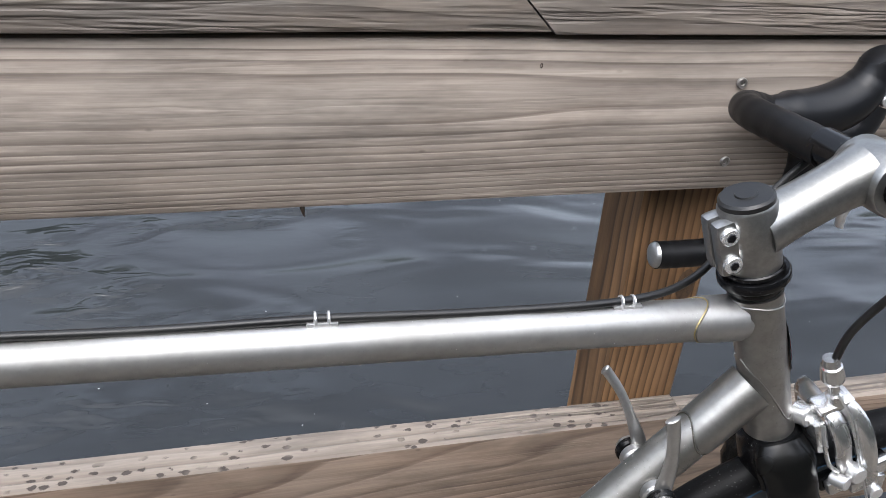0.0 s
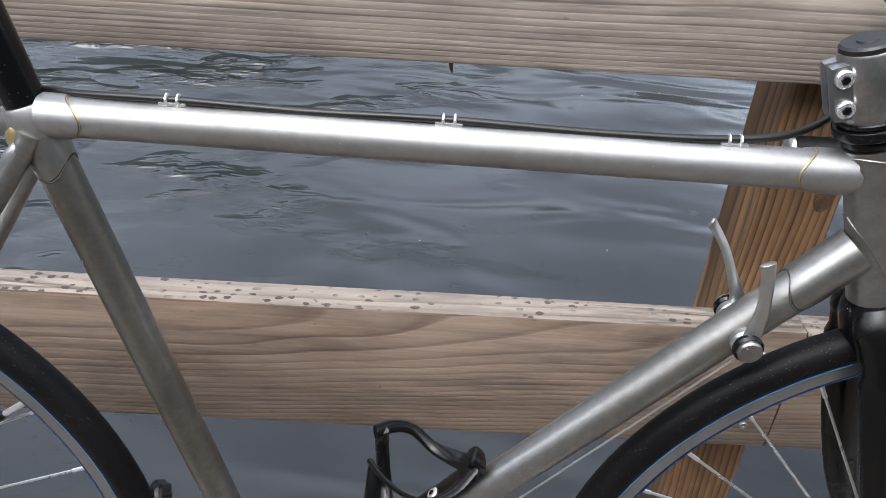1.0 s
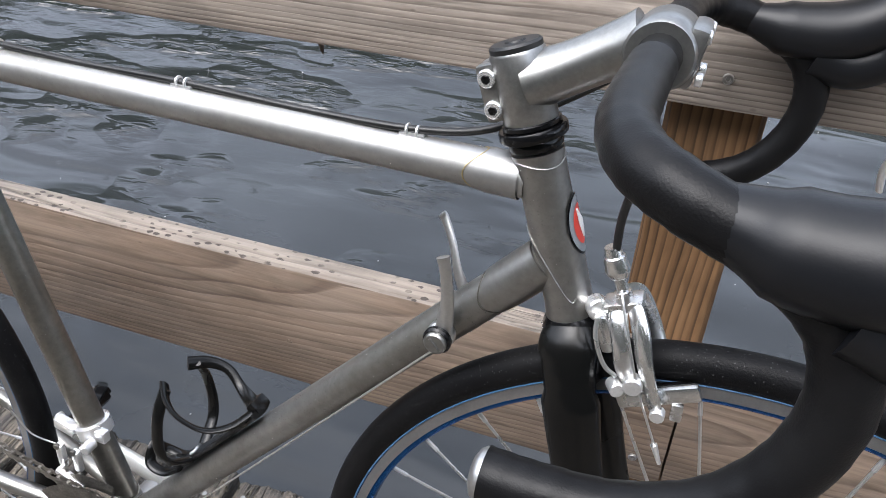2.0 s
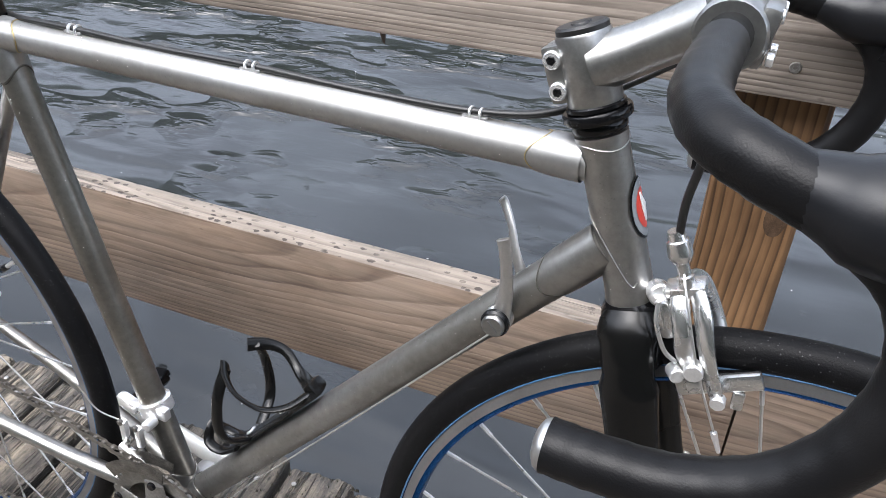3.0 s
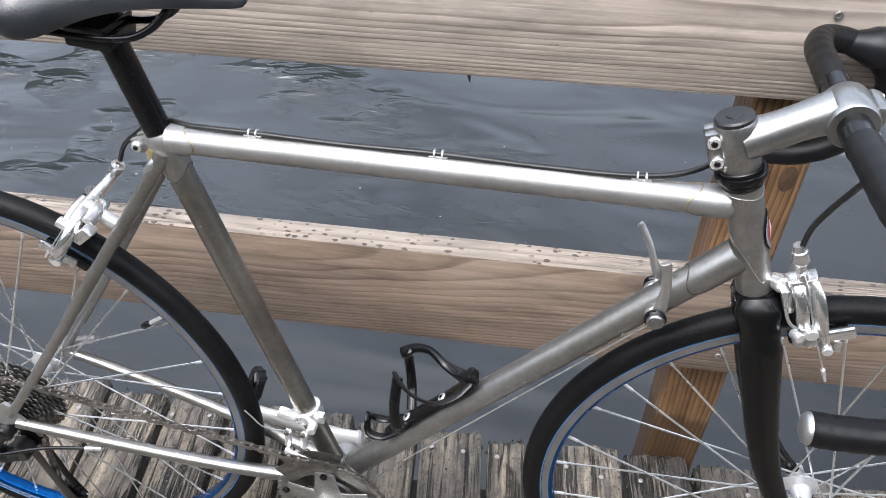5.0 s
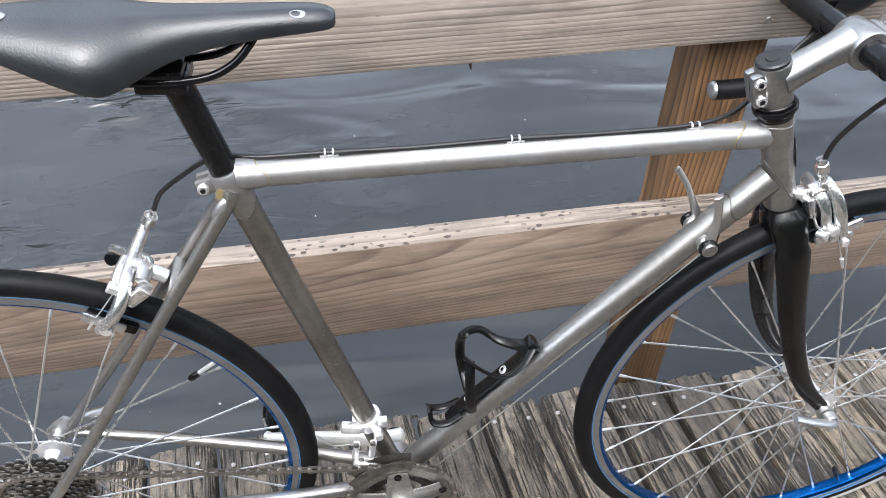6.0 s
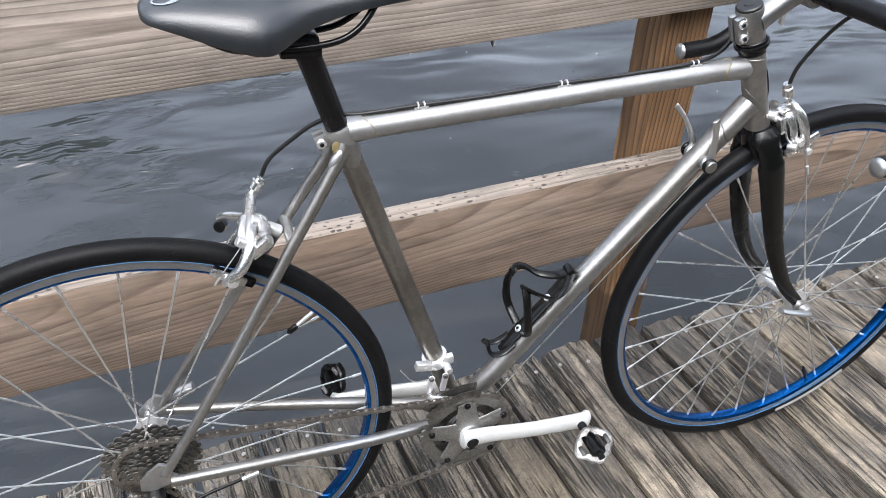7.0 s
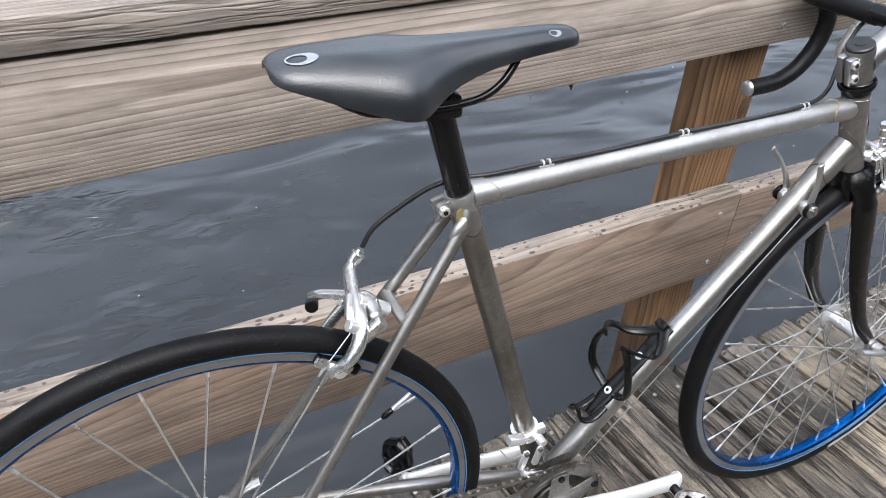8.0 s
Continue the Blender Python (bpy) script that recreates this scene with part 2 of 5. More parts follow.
RAIL = wood("weathered_pine_rail", 0, (0.050, 0.022), 0.0037, (0.43, 0.362, 0.304), (0.128, 0.095, 0.074), (0.385, 0.340, 0.297), greying=0.6, contrast=0.80, cracks=0.07, warp=0.005, tilt2=0.003, relief=0.35, bold=0.05)
RAIL_LOW = wood("weathered_pine_lower_rail", 0, (0.020, -0.010), 0.0040, (0.30, 0.218, 0.158), (0.130, 0.086, 0.060), (0.27, 0.224, 0.185), greying=0.55, cracks=0.07, contrast=0.85, warp=0.013, tilt=0.012, tilt2=0.022, relief=0.4)
RAIL_TOP = wood("rain_spotted_pine_edge", 0, (0.10, -0.10), 0.0060, (0.32, 0.265, 0.217), (0.14, 0.103, 0.078), (0.30, 0.262, 0.222), greying=0.5, contrast=0.6, spots=0.9, cracks=0.75, relief=0.8)
CAP = wood("grey_weathered_cap", 0, (0.03, -0.05), 0.0065, (0.29, 0.236, 0.190), (0.10, 0.074, 0.057), (0.285, 0.26, 0.235), greying=0.85, contrast=0.66, warp=0.022, cracks=0.3, relief=0.55)
POST = wood("treated_pine_post", 2, (-0.13, 0.025), 0.0074, (0.30, 0.168, 0.079), (0.054, 0.027, 0.014), (0.19, 0.122, 0.072), greying=0.3, contrast=0.85, warp=0.026, rough=0.5, relief=0.2, bold=0.1, soaked=0.10)
DECK = old_planks()
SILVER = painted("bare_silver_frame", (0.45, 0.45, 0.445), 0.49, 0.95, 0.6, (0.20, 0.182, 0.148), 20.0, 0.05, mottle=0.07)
# browner, darker copies of the frame steel; dim reflections are put into the colour
BROWN_SHADED = painted("brown_shaded_bare_steel", (0.30, 0.29, 0.268), 0.36, 0.95, 0.75, (0.115, 0.098, 0.072), 22.0, 0.06, mottle=0.15)
DOWN = painted("part_shaded_bare_steel", (0.385, 0.38, 0.365), 0.38, 0.95, 0.7, (0.175, 0.156, 0.124), 22.0, 0.06, mottle=0.12)
CHROME = painted("polished_alloy", (0.86, 0.86, 0.86), 0.30, 0.8, 0.25, (0.35, 0.33, 0.30), 60.0, 0.08)
ALLOY = painted("satin_alloy", (0.56, 0.56, 0.555), 0.36, 0.95, 0.45, (0.24, 0.23, 0.22), 50.0, 0.05)
STEM = painted("forged_alloy", (0.43, 0.43, 0.42), 0.32, 0.95, 0.6, (0.17, 0.165, 0.15), 40.0, 0.08, mottle=0.12)
CRANK = painted("satin_crank_alloy", (0.66, 0.665, 0.65), 0.45, 0.45, 0.3, (0.45, 0.44, 0.42), 50.0, 0.06)
BRAKE = painted("bright_brake_alloy", (0.74, 0.74, 0.735), 0.27, 0.95, 0.5, (0.30, 0.28, 0.26), 90.0, 0.10)
BRASS = painted("brass_braze", (0.50, 0.40, 0.20), 0.4, 0.8, 0.3, (0.3, 0.25, 0.12), 90.0)
BLACK = painted("gloss_black", (0.004, 0.004, 0.0045), 0.2, 0.0, 0.15, (0.010, 0.010, 0.010), 40.0, 0.0, 0.3, 0.04)
CARBON = painted("carbon_fork", (0.0035, 0.0035, 0.0035), 0.24, 0.0, 0.25, (0.009, 0.0085, 0.007), 40.0, 0.04, 0.3)
RUBBER = painted("tyre_rubber", (0.0045, 0.0045, 0.005), 0.46, 0.0, 0.4, (0.012, 0.0115, 0.011), 60.0, 0.35, 0.12, 0.12)
HOODR = painted("hood_rubber", (0.007, 0.0075, 0.009), 0.38, 0.0, 0.2, (0.02, 0.02, 0.02), 40.0, 0.10, 0.32)
TAPE = painted("bar_tape", (0.0055, 0.0055, 0.006), 0.40, 0.0, 0.3, (0.015, 0.015, 0.015), 70.0, 0.22, 0.2)
SADDLE = painted("saddle_leather", (0.0075, 0.0088, 0.0108), 0.33, 0.0, 0.6, (0.034, 0.038, 0.041), 36.0, 0.4, 0.8)
PLASTIC = painted("black_plastic", (0.006, 0.006, 0.0065), 0.4, 0.0, 0.3, (0.05, 0.05, 0.045), 50.0, 0.05)
BLUE = painted("blue_anodised", (0.008, 0.105, 0.37), 0.26, 0.97, 0.3, (0.02, 0.05, 0.14), 30.0)
BEAD = painted("pale_blue_bead", (0.06, 0.17, 0.34), 0.4, 0.2, 0.5, (0.13, 0.14, 0.15), 20.0)
TRACK = painted("brake_track", (0.36, 0.36, 0.365), 0.36, 0.9, 0.4, (0.14, 0.14, 0.13), 60.0, 0.05)
STEEL = painted("spoke_steel", (0.72, 0.72, 0.71), 0.3, 0.9, 0.2, (0.4, 0.39, 0.36), 60.0)
COG = painted("oily_steel", (0.29, 0.28, 0.26), 0.32, 0.9, 0.75, (0.028, 0.024, 0.02), 130.0, mottle=0.5)
CHAINM = painted("dark_chain", (0.27, 0.25, 0.225), 0.36, 0.85, 0.7, (0.045, 0.035, 0.03), 120.0)
MARK = painted("pale_print", (0.22, 0.24, 0.26), 0.5, 0.0, 0.1)
RED = painted("red_enamel", (0.62, 0.055, 0.035), 0.35, 0.0, 0.15)
WHITE = painted("white_enamel", (0.78, 0.78, 0.76), 0.4, 0.0, 0.1)
LABEL = painted("reflective_strip", (0.33, 0.33, 0.32), 0.5, 0.0, 0.3)
RING = painted("worn_chainring", (0.33, 0.325, 0.305), 0.38, 0.9, 0.6, (0.11, 0.10, 0.088), 80.0, mottle=0.3)
SPIDER = painted("grimy_spider_alloy", (0.42, 0.415, 0.40), 0.40, 0.9, 0.7, (0.16, 0.15, 0.135), 70.0, 0.1, mottle=0.3)
SEAM = painted("lug_seam", (0.10, 0.092, 0.075), 0.5, 0.6, 0.4, (0.03, 0.026, 0.02), 120.0)
WORN = painted("worn_pedal_metal", (0.46, 0.45, 0.43), 0.45, 0.6, 1.0, (0.05, 0.042, 0.035), 110.0, 0.3, mottle=0.7)
ZINC = painted("zinc_screw", (0.38, 0.365, 0.345), 0.4, 0.8, 0.4, (0.15, 0.12, 0.09), 300.0)
POST_KNOT = painted("post_knot", (0.165, 0.098, 0.054), 0.5, 0.0, 0.8, (0.05, 0.030, 0.018), 260.0, 0.3, mottle=0.4)
KNOT = painted("dark_knot", (0.055, 0.036, 0.024), 0.6, 0.0, 0.5, (0.02, 0.015, 0.01), 120.0, 0.3)
drop_mat = Nodes("rain_water")
drop_mat.set(Base_Color=(0.95, 0.96, 0.97, 1), Roughness=0.03, IOR=1.33, Transmission_Weight=0.97)
DROP = drop_mat.mat

sea = Nodes("river_water")
sco = sea.coords()
swirl = sea.vmath("MULTIPLY", sea.vmath("ADD", sco, sea.vec(sea.math("MULTIPLY", sea.xyz(sco)[1], 0.5), 0.0, 0.0)), (0.75, 1.6, 1.0))
ripple = sea.noise(swirl, 1.3, 2.0, 0.42, 0.6)
small = sea.noise(sea.vmath("MULTIPLY", sco, (1.0, 2.2, 1.0)), 5.8, 2.0, 0.5, 0.5)
grainy = sea.noise(sea.vmath("MULTIPLY", swirl, (1.0, 1.5, 1.0)), 11.0, 3.0, 0.6, 0.3)
open_y = sea.math("MULTIPLY_ADD", sea.xyz(sco)[1], 0.35, -0.45, clamp=True)
open_x = sea.math("MULTIPLY_ADD", sea.xyz(sco)[0], -0.55, 0.25, clamp=True)
gusts = sea.ramp(sea.noise(sea.vmath("MULTIPLY", sco, (1.0, 1.5, 1.0)), 1.3, 2.0), [(0.48, 0.06), (0.60, 1.0)])
calm = sea.math("MULTIPLY", gusts, sea.math("MULTIPLY", open_y, open_x))
rings = sea.voronoi(sco, 6.0)
pock = sea.math("MULTIPLY", sea.math("SINE", sea.math("MULTIPLY", rings, 230.0)), sea.ramp(rings, [(0.0, 1.0), (0.09, 0.5), (0.16, 0.0)]))
swell = sea.math("ADD", sea.math("MULTIPLY", ripple, sea.math("MULTIPLY_ADD", open_y, 0.45, 0.5)), sea.math("MULTIPLY", sea.math("MULTIPLY", small, calm), 1.25))
swell = sea.math("ADD", swell, sea.math("MULTIPLY", grainy, 0.005))
swell = sea.math("ADD", swell, sea.math("MULTIPLY", pock, 0.003))
murk = sea.ramp(sea.noise(sco, 1.1, 3.0), [(0.3, (0.014, 0.0155, 0.0165)), (0.7, (0.027, 0.0295, 0.031))])
sea.set(Base_Color=murk, Roughness=sea.math("MULTIPLY_ADD", calm, -0.17, 0.20), IOR=1.33, Specular_IOR_Level=1.0)
sea.bump(swell, 1.0, 0.10)
WATER = sea.mat

# ---- mesh tools ----


def finish(name, bm, material, parent=None, label="", smooth=True):
    mesh = bpy.data.meshes.new(name)
    bmesh.ops.recalc_face_normals(bm, faces=bm.faces[:])
    bm.to_mesh(mesh)
    bm.free()
    mesh.materials.append(material)
    if smooth:
        for f in mesh.polygons:
            f.use_smooth = True
        mesh.set_sharp_from_angle(angle=radians(38))
    ob = new(name, mesh)
    ob.parent = parent
    if label:
        tagged(ob, label)
    return ob


def part(name, bm, material, parent, label=""):
    return finish(name, bm, material, parent, label)


def spline(points, steps=8):
    """A smooth line through the points."""
    p = [Vector(q) for q in points]
    p = [2 * p[0] - p[1], *p, 2 * p[-1] - p[-2]]
    out = []
    for a, b, c, d in zip(p, p[1:], p[2:], p[3:]):
        for k in range(steps):
            t = k / steps
            out.append(0.5 * (2 * b + (c - a) * t + (2 * a - 5 * b + 4 * c - d) * t * t + (3 * b - a - 3 * c + d) * t ** 3))
    return [*out, p[-2]]


def sweep(bm, points, radius, seg=16, flat=1.0, up=None, caps=True):
    """A tube along the points. radius: one number or one for each point. flat: height over width."""
    pts = [Vector(q) for q in points]
    n = len(pts)
    rad = [radius] * n if isinstance(radius, (int, float)) else [radius[0] + (radius[1] - radius[0]) * k / (n - 1) for k in range(n)] if len(radius) == 2 and n != 2 else list(radius)
    side, loops = None, []
    for k in range(n):
        d = (pts[min(k + 1, n - 1)] - pts[max(k - 1, 0)]).normalized()
        if side is None:
            ref = Vector(up) if up else (Vector((0, 0, 1)) if abs(d.z) < 0.9 else Vector((1, 0, 0)))
            side = d.cross(ref).normalized()
        side = (side - d * side.dot(d)).normalized()
        over = side.cross(d).normalized()
        loops.append([bm.verts.new(pts[k] + rad[k] * (math.cos(a) * side + flat * math.sin(a) * over)) for a in (2 * math.pi * j / seg for j in range(seg))])
    for a, b in zip(loops, loops[1:]):
        for j in range(seg):
            bm.faces.new((a[j], a[(j + 1) % seg], b[(j + 1) % seg], b[j]))
    if caps:
        bm.faces.new(loops[0][::-1])
        bm.faces.new(loops[-1])
    return bm


def tube(name, points, radius, material, parent, label="", **how):
    return part(name, sweep(bmesh.new(), points, radius, **how), material, parent, label)


def revolve(bm, profile, centre=(0, 0, 0), seg=48, closed=False, axis=1):
    """Turns (radius, along) pairs round an axis: 0 x, 1 y, 2 z."""
    loops = []
    for r, h in profile:
        ring = []
        for j in range(seg):
            a = 2 * math.pi * j / seg
            q = {1: (r * math.cos(a), h, r * math.sin(a)), 2: (r * math.cos(a), r * math.sin(a), h), 0: (h, r * math.cos(a), r * math.sin(a))}[axis]
            ring.append(bm.verts.new(Vector(centre) + Vector(q)))
        loops.append(ring)
    pairs = list(zip(loops, loops[1:])) + ([(loops[-1], loops[0])] if closed else [])
    for a, b in pairs:
        for j in range(seg):
            bm.faces.new((a[j], a[(j + 1) % seg], b[(j + 1) % seg], b[j]))
    if not closed:
        bm.faces.new(loops[0])
        bm.faces.new(loops[-1])
    return bm


def disc(bm, centre, direction, radius, length, seg=20, bevel=0.15):
    """A short round piece with softened rims, along direction."""
    d = Vector(direction).normalized()
    c = Vector(centre)
    e = radius * bevel
    pts = [c - d * length / 2, c - d * (length / 2 - e), c + d * (length / 2 - e), c + d * length / 2]
    return sweep(bm, pts, [radius - e, radius, radius, radius - e], seg=seg)


def block(bm, centre, size, turn=None, bevel=0.0):
    """A box with bevelled edges."""
    made = bmesh.ops.create_cube(bm, size=1.0)["verts"]
    bmesh.ops.scale(bm, vec=size, verts=made)
    if bevel:
        edges = list({e for v in made for e in v.link_edges})
        out = bmesh.ops.bevel(bm, geom=edges, offset=bevel, segments=2, profile=0.6, affect="EDGES")
        made = list({v for f in out["faces"] for v in f.verts} | {v for v in made if v.is_valid})
        seen, stack = set(made), list(made)
        while stack:
            for e in stack.pop().link_edges:
                for v in e.verts:
                    if v not in seen:
                        seen.add(v)
                        stack.append(v)
        made = list(seen)
    m = Matrix.Translation(centre) @ (turn if turn else Matrix())
    bmesh.ops.transform(bm, matrix=m, verts=made)
    return bm


def plate(bm, outline, y0, y1):
    """A flat plate in the x-z plane, between two depths."""
    a = [bm.verts.new((x, y0, z)) for x, z in outline]
    b = [bm.verts.new((x, y1, z)) for x, z in outline]
    bm.faces.new(a)
    bm.faces.new(b[::-1])
    for k in range(len(a)):
        j = (k + 1) % len(a)
        bm.faces.new((a[k], b[k], b[j], a[j]))
    return bm


def board(name, size, at, material, parent=None, label="", wobble=0.0012, cuts=40, bevel=0.004, seed=0.0, upper=None):
    """A sawn board along x with softened, slightly uneven edges; its origin is its middle."""
    bm = bmesh.new()
    lx, ly, lz = size
    sect = []
    for sy, sz in ((-1, -1), (1, -1), (1, 1), (-1, 1)):
        for q in range(3):
            a = math.pi * (1.25 if (sy, sz) == (-1, -1) else 1.75 if (sy, sz) == (1, -1) else 0.25 if (sy, sz) == (1, 1) else 0.75) + (q - 1) * math.pi / 4
            sect.append((sy * (ly / 2 - bevel) + bevel * math.cos(a), sz * (lz / 2 - bevel) + bevel * math.sin(a)))
    loops = []
    for k in range(cuts + 1):
        x = -lx / 2 + lx * k / cuts
        loops.append([bm.verts.new((x, y + wobble * noise.noise((x * 3, y * 30, z * 30 + seed)), z + wobble * noise.noise((x * 3 + 9, y * 30, z * 30 + seed)))) for y, z in sect])
    n = len(sect)
    for a, b in zip(loops, loops[1:]):
        for j in range(n):
            bm.faces.new((a[j], a[(j + 1) % n], b[(j + 1) % n], b[j]))
    bm.faces.new(loops[0])
    bm.faces.new(loops[-1])
    ob = finish(name, bm, material, parent, label)
    ob.location = at
    if upper:
        ob.data.materials.append(upper)
        for f in ob.data.polygons:
            f.material_index = 1 if f.normal.z > 0.6 else 0
    return ob


# ---- setting: water, tree ring, deck, railing ----
RAIL_Y, RAIL_BACK = 0.708, 0.748

bm = bmesh.new()
bmesh.ops.create_grid(bm, x_segments=4, y_segments=4, size=900)
water = finish("water", bm, WATER)
water.location = (0, 0, -0.55)
tagged(water, "dark grey rippled river water pocked by rain", "water", kind="structure")

# unseen tree ring: far side gives reflections, near side is added to shade uprights
bm = bmesh.new()
rows_ = []
for k in range(361):
    a = 2 * math.pi * k / 360
    near_side = max(0.0, -math.sin(a)) ** 0.6
    wave = [noise.noise((math.cos(a) * q, math.sin(a) * q, q)) for q in (1.5, 6, 25)]
    d = 46 - 32 * near_side + 3 * wave[0]
    tall = (6.5 + 6.0 * near_side + 9.0 * max(0.0, -math.cos(a)) * (math.sin(a) > 0)) + 3.0 * wave[0] + 2.0 * wave[1] + 0.9 * wave[2]
    rows_.append([bm.verts.new((d * math.cos(a), d * math.sin(a), z)) for z in (-0.8, tall * 0.5, tall)])
for p, q in zip(rows_, rows_[1:]):
    for k in range(2):
        bm.faces.new((p[k], q[k], q[k + 1], p[k + 1]))
tree_ring = finish("backdrop", bm, painted("ring_foliage", (0.040, 0.052, 0.032), 0.8, 0.0, 0.6, (0.012, 0.016, 0.01), 0.8))
tagged(tree_ring, "unseen dark trees added round the river for reflections and shade", "trees", kind="structure")

# deck joist and fascia below the planks, which close the dock
beam = board("deck_beam", (7.0, 0.09, 0.24), (0.4, 0.60, -0.165), POST, seed=3.0)
tagged(beam, "brown timber beam beneath the dock planks", "beam", kind="structure")

rail_low = board("lower_rail", (2.8, RAIL_BACK - RAIL_Y, 0.183), (0.452 - 1.4, (RAIL_Y + RAIL_BACK) / 2, 0.3715), RAIL_LOW, seed=1.0, upper=RAIL_TOP)
tagged(rail_low, "weathered pine lower rail board with rain-spotted top edge", "railing", kind="structure")
rail_low2 = board("lower_rail", (2.4, 0.038, 0.181), (0.455 + 1.2, RAIL_BACK - 0.0195, 0.3695), RAIL_LOW, seed=2.0, upper=RAIL_TOP)
tagged(rail_low2, "weathered pine lower rail board butted at the post", "railing", kind="structure")
rail_up = board("upper_rail", (5.2, RAIL_BACK - RAIL_Y, 0.140), (0.2, (RAIL_Y + RAIL_BACK) / 2, 0.816), RAIL, seed=4.0)
tagged(rail_up, "weathered grey-brown pine upper rail board", "railing", kind="structure")


def cap_board(x0, x1, slant0, slant1, seed):
    """A flat cap board whose ends may be cut on the slant."""
    ob = board("rail_cap", (x1 - x0, 0.14, 0.038), ((x0 + x1) / 2, 0.772, 0.909), CAP, cuts=50, bevel=0.004, seed=seed, wobble=0.002)
    for v in ob.data.vertices:
        half = (x1 - x0) / 2
        if v.co.x > half - 1e-4:
            v.co.x += slant1 * v.co.z
        if v.co.x < -half + 1e-4:
            v.co.x += slant0 * v.co.z
    return tagged(ob, "grey weathered flat cap board on the railing", "railing", kind="structure")


cap_board(-2.4, 0.2165, 0.0, -1.0, 5.0)
cap_board(0.2185, 2.8, -1.0, 0.0, 6.0)


def post(x):
    bm = bmesh.new()
    sweep_pts = [(0, 0, -1.25 + 0.05 * k) for k in range(43)]
    s, e = 0.0445, 0.005
    sect = [(-s + e, -s), (s - e, -s), (s, -s + e), (s, s - e), (s - e, s), (-s + e, s), (-s, s - e), (-s, -s + e)]
    loops = [[bm.verts.new((px + 0.001 * noise.noise((px * 40, py * 40, z * 3)), py, z)) for px, py in sect] for _, _, z in sweep_pts]
    for a, b in zip(loops, loops[1:]):
        for j in range(8):
            bm.faces.new((a[j], a[(j + 1) % 8], b[(j + 1) % 8], b[j]))
    bm.faces.new(loops[0])
    bm.faces.new(loops[-1])
    ob = finish("railing_post", bm, POST)
    ob.location = (x, RAIL_BACK + 0.0475, 0.0)
    return tagged(ob, "wet brown treated pine post behind the rail boards", "post", "railing posts", "structure")


main_post = post(0.4155)
post(-2.05)
post(2.5)

# knot on the post and small marks on the rails
bm = bmesh.new()
revolve(bm, [(0.0005, -0.0015), (0.009, -0.0012), (0.013, 0.0), (0.013, 0.002)], seg=20)
knot = part("knot", bm, POST_KNOT, main_post, "dark round knot")
knot.location = (0.024, -0.0450, 0.612)
knot.scale = (0.8, 1.0, 1.5)

# ---- the bicycle: x ahead, y to its left, z up, origin near the bottom bracket ----
bike = new("road_bicycle")
ax, an, az = Vector((0.99928, -0.03792, 0.0)), Vector((0.03785, 0.99754, -0.05894)), Vector((0.00223, 0.05889, 0.99826))
base = Vector((-0.0889, 0.4735, 0.2619))
bike.matrix_world = Matrix(((ax.x, an.x, az.x, base.x), (ax.y, an.y, az.y, base.y), (ax.z, an.z, az.z, base.z), (0, 0, 0, 1)))
tagged(bike, "silver steel road bicycle with black drop bars leaning on the railing", "bicycle")

BB = Vector((-0.010, 0, -0.010))
SEAT = Vector((-0.157, 0, 0.510))
HEAD_T, HEAD_B = Vector((0.3935, 0, 0.531)), Vector((0.434, 0, 0.413))
STEER = (HEAD_B - HEAD_T).normalized()
TT0, TT1 = Vector((-0.150, 0, 0.5035)), Vector((0.392, 0, 0.5045))
DT1 = Vector((0.412, 0, 0.449))
REAR, FRONT = Vector((-0.453, 0, 0.0735)), Vector((0.577, 0, 0.0775))

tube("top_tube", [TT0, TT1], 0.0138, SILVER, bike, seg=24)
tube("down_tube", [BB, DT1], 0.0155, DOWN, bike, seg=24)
tube("seat_tube", [BB, SEAT], 0.0143, BROWN_SHADED, bike, seg=24)
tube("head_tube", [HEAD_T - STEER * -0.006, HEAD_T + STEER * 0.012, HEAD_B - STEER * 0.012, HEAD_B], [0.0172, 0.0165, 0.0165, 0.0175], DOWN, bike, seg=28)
tube("bottom_bracket_shell", [BB + Vector((0, -0.034, 0)), BB + Vector((0, 0.034, 0))], 0.0205, SILVER, bike, seg=24)


def lug(name, a, d, r, length, tip=0.014, seam=SEAM, metal=DOWN):
    """A lug: a thin sleeve whose rim runs out in points."""
    d = Vector(d).normalized()
    ref = Vector((0, 1, 0))
    over = d.cross(ref).normalized()
    bm = bmesh.new()
    seg = 28
    rows_ = []
    for k, (frac, rr) in enumerate(((0.0, r + 0.0016), (0.8, r + 0.0014), (0.98, r + 0.0010), (1.0, r - 0.0005))):
        ring = []
        for j in range(seg):
            q = 2 * math.pi * j / seg
            reach = (length + tip * math.cos(2 * q)) * frac
            ring.append(bm.verts.new(Vector(a) + d * reach + rr * (math.cos(q) * ref + math.sin(q) * over)))
        rows_.append(ring)
    for p, q in zip(rows_, rows_[1:]):
        for j in range(seg):
            bm.faces.new((p[j], p[(j + 1) % seg], q[(j + 1) % seg], q[j]))
    ob = part("lug", bm, metal, bike)
    bm = bmesh.new()
    ring = [Vector(a) + d * (length + 0.0006 + tip * math.cos(2 * q)) + (r + 0.0004) * (math.cos(q) * ref + math.sin(q) * over) for q in (2 * math.pi * j / 40 for j in range(41))]
    sweep(bm, ring, 0.00045, seg=6, caps=False)
    part("braze_line", bm, seam, ob, "thin brass brazing line" if seam is BRASS else "")
    return ob


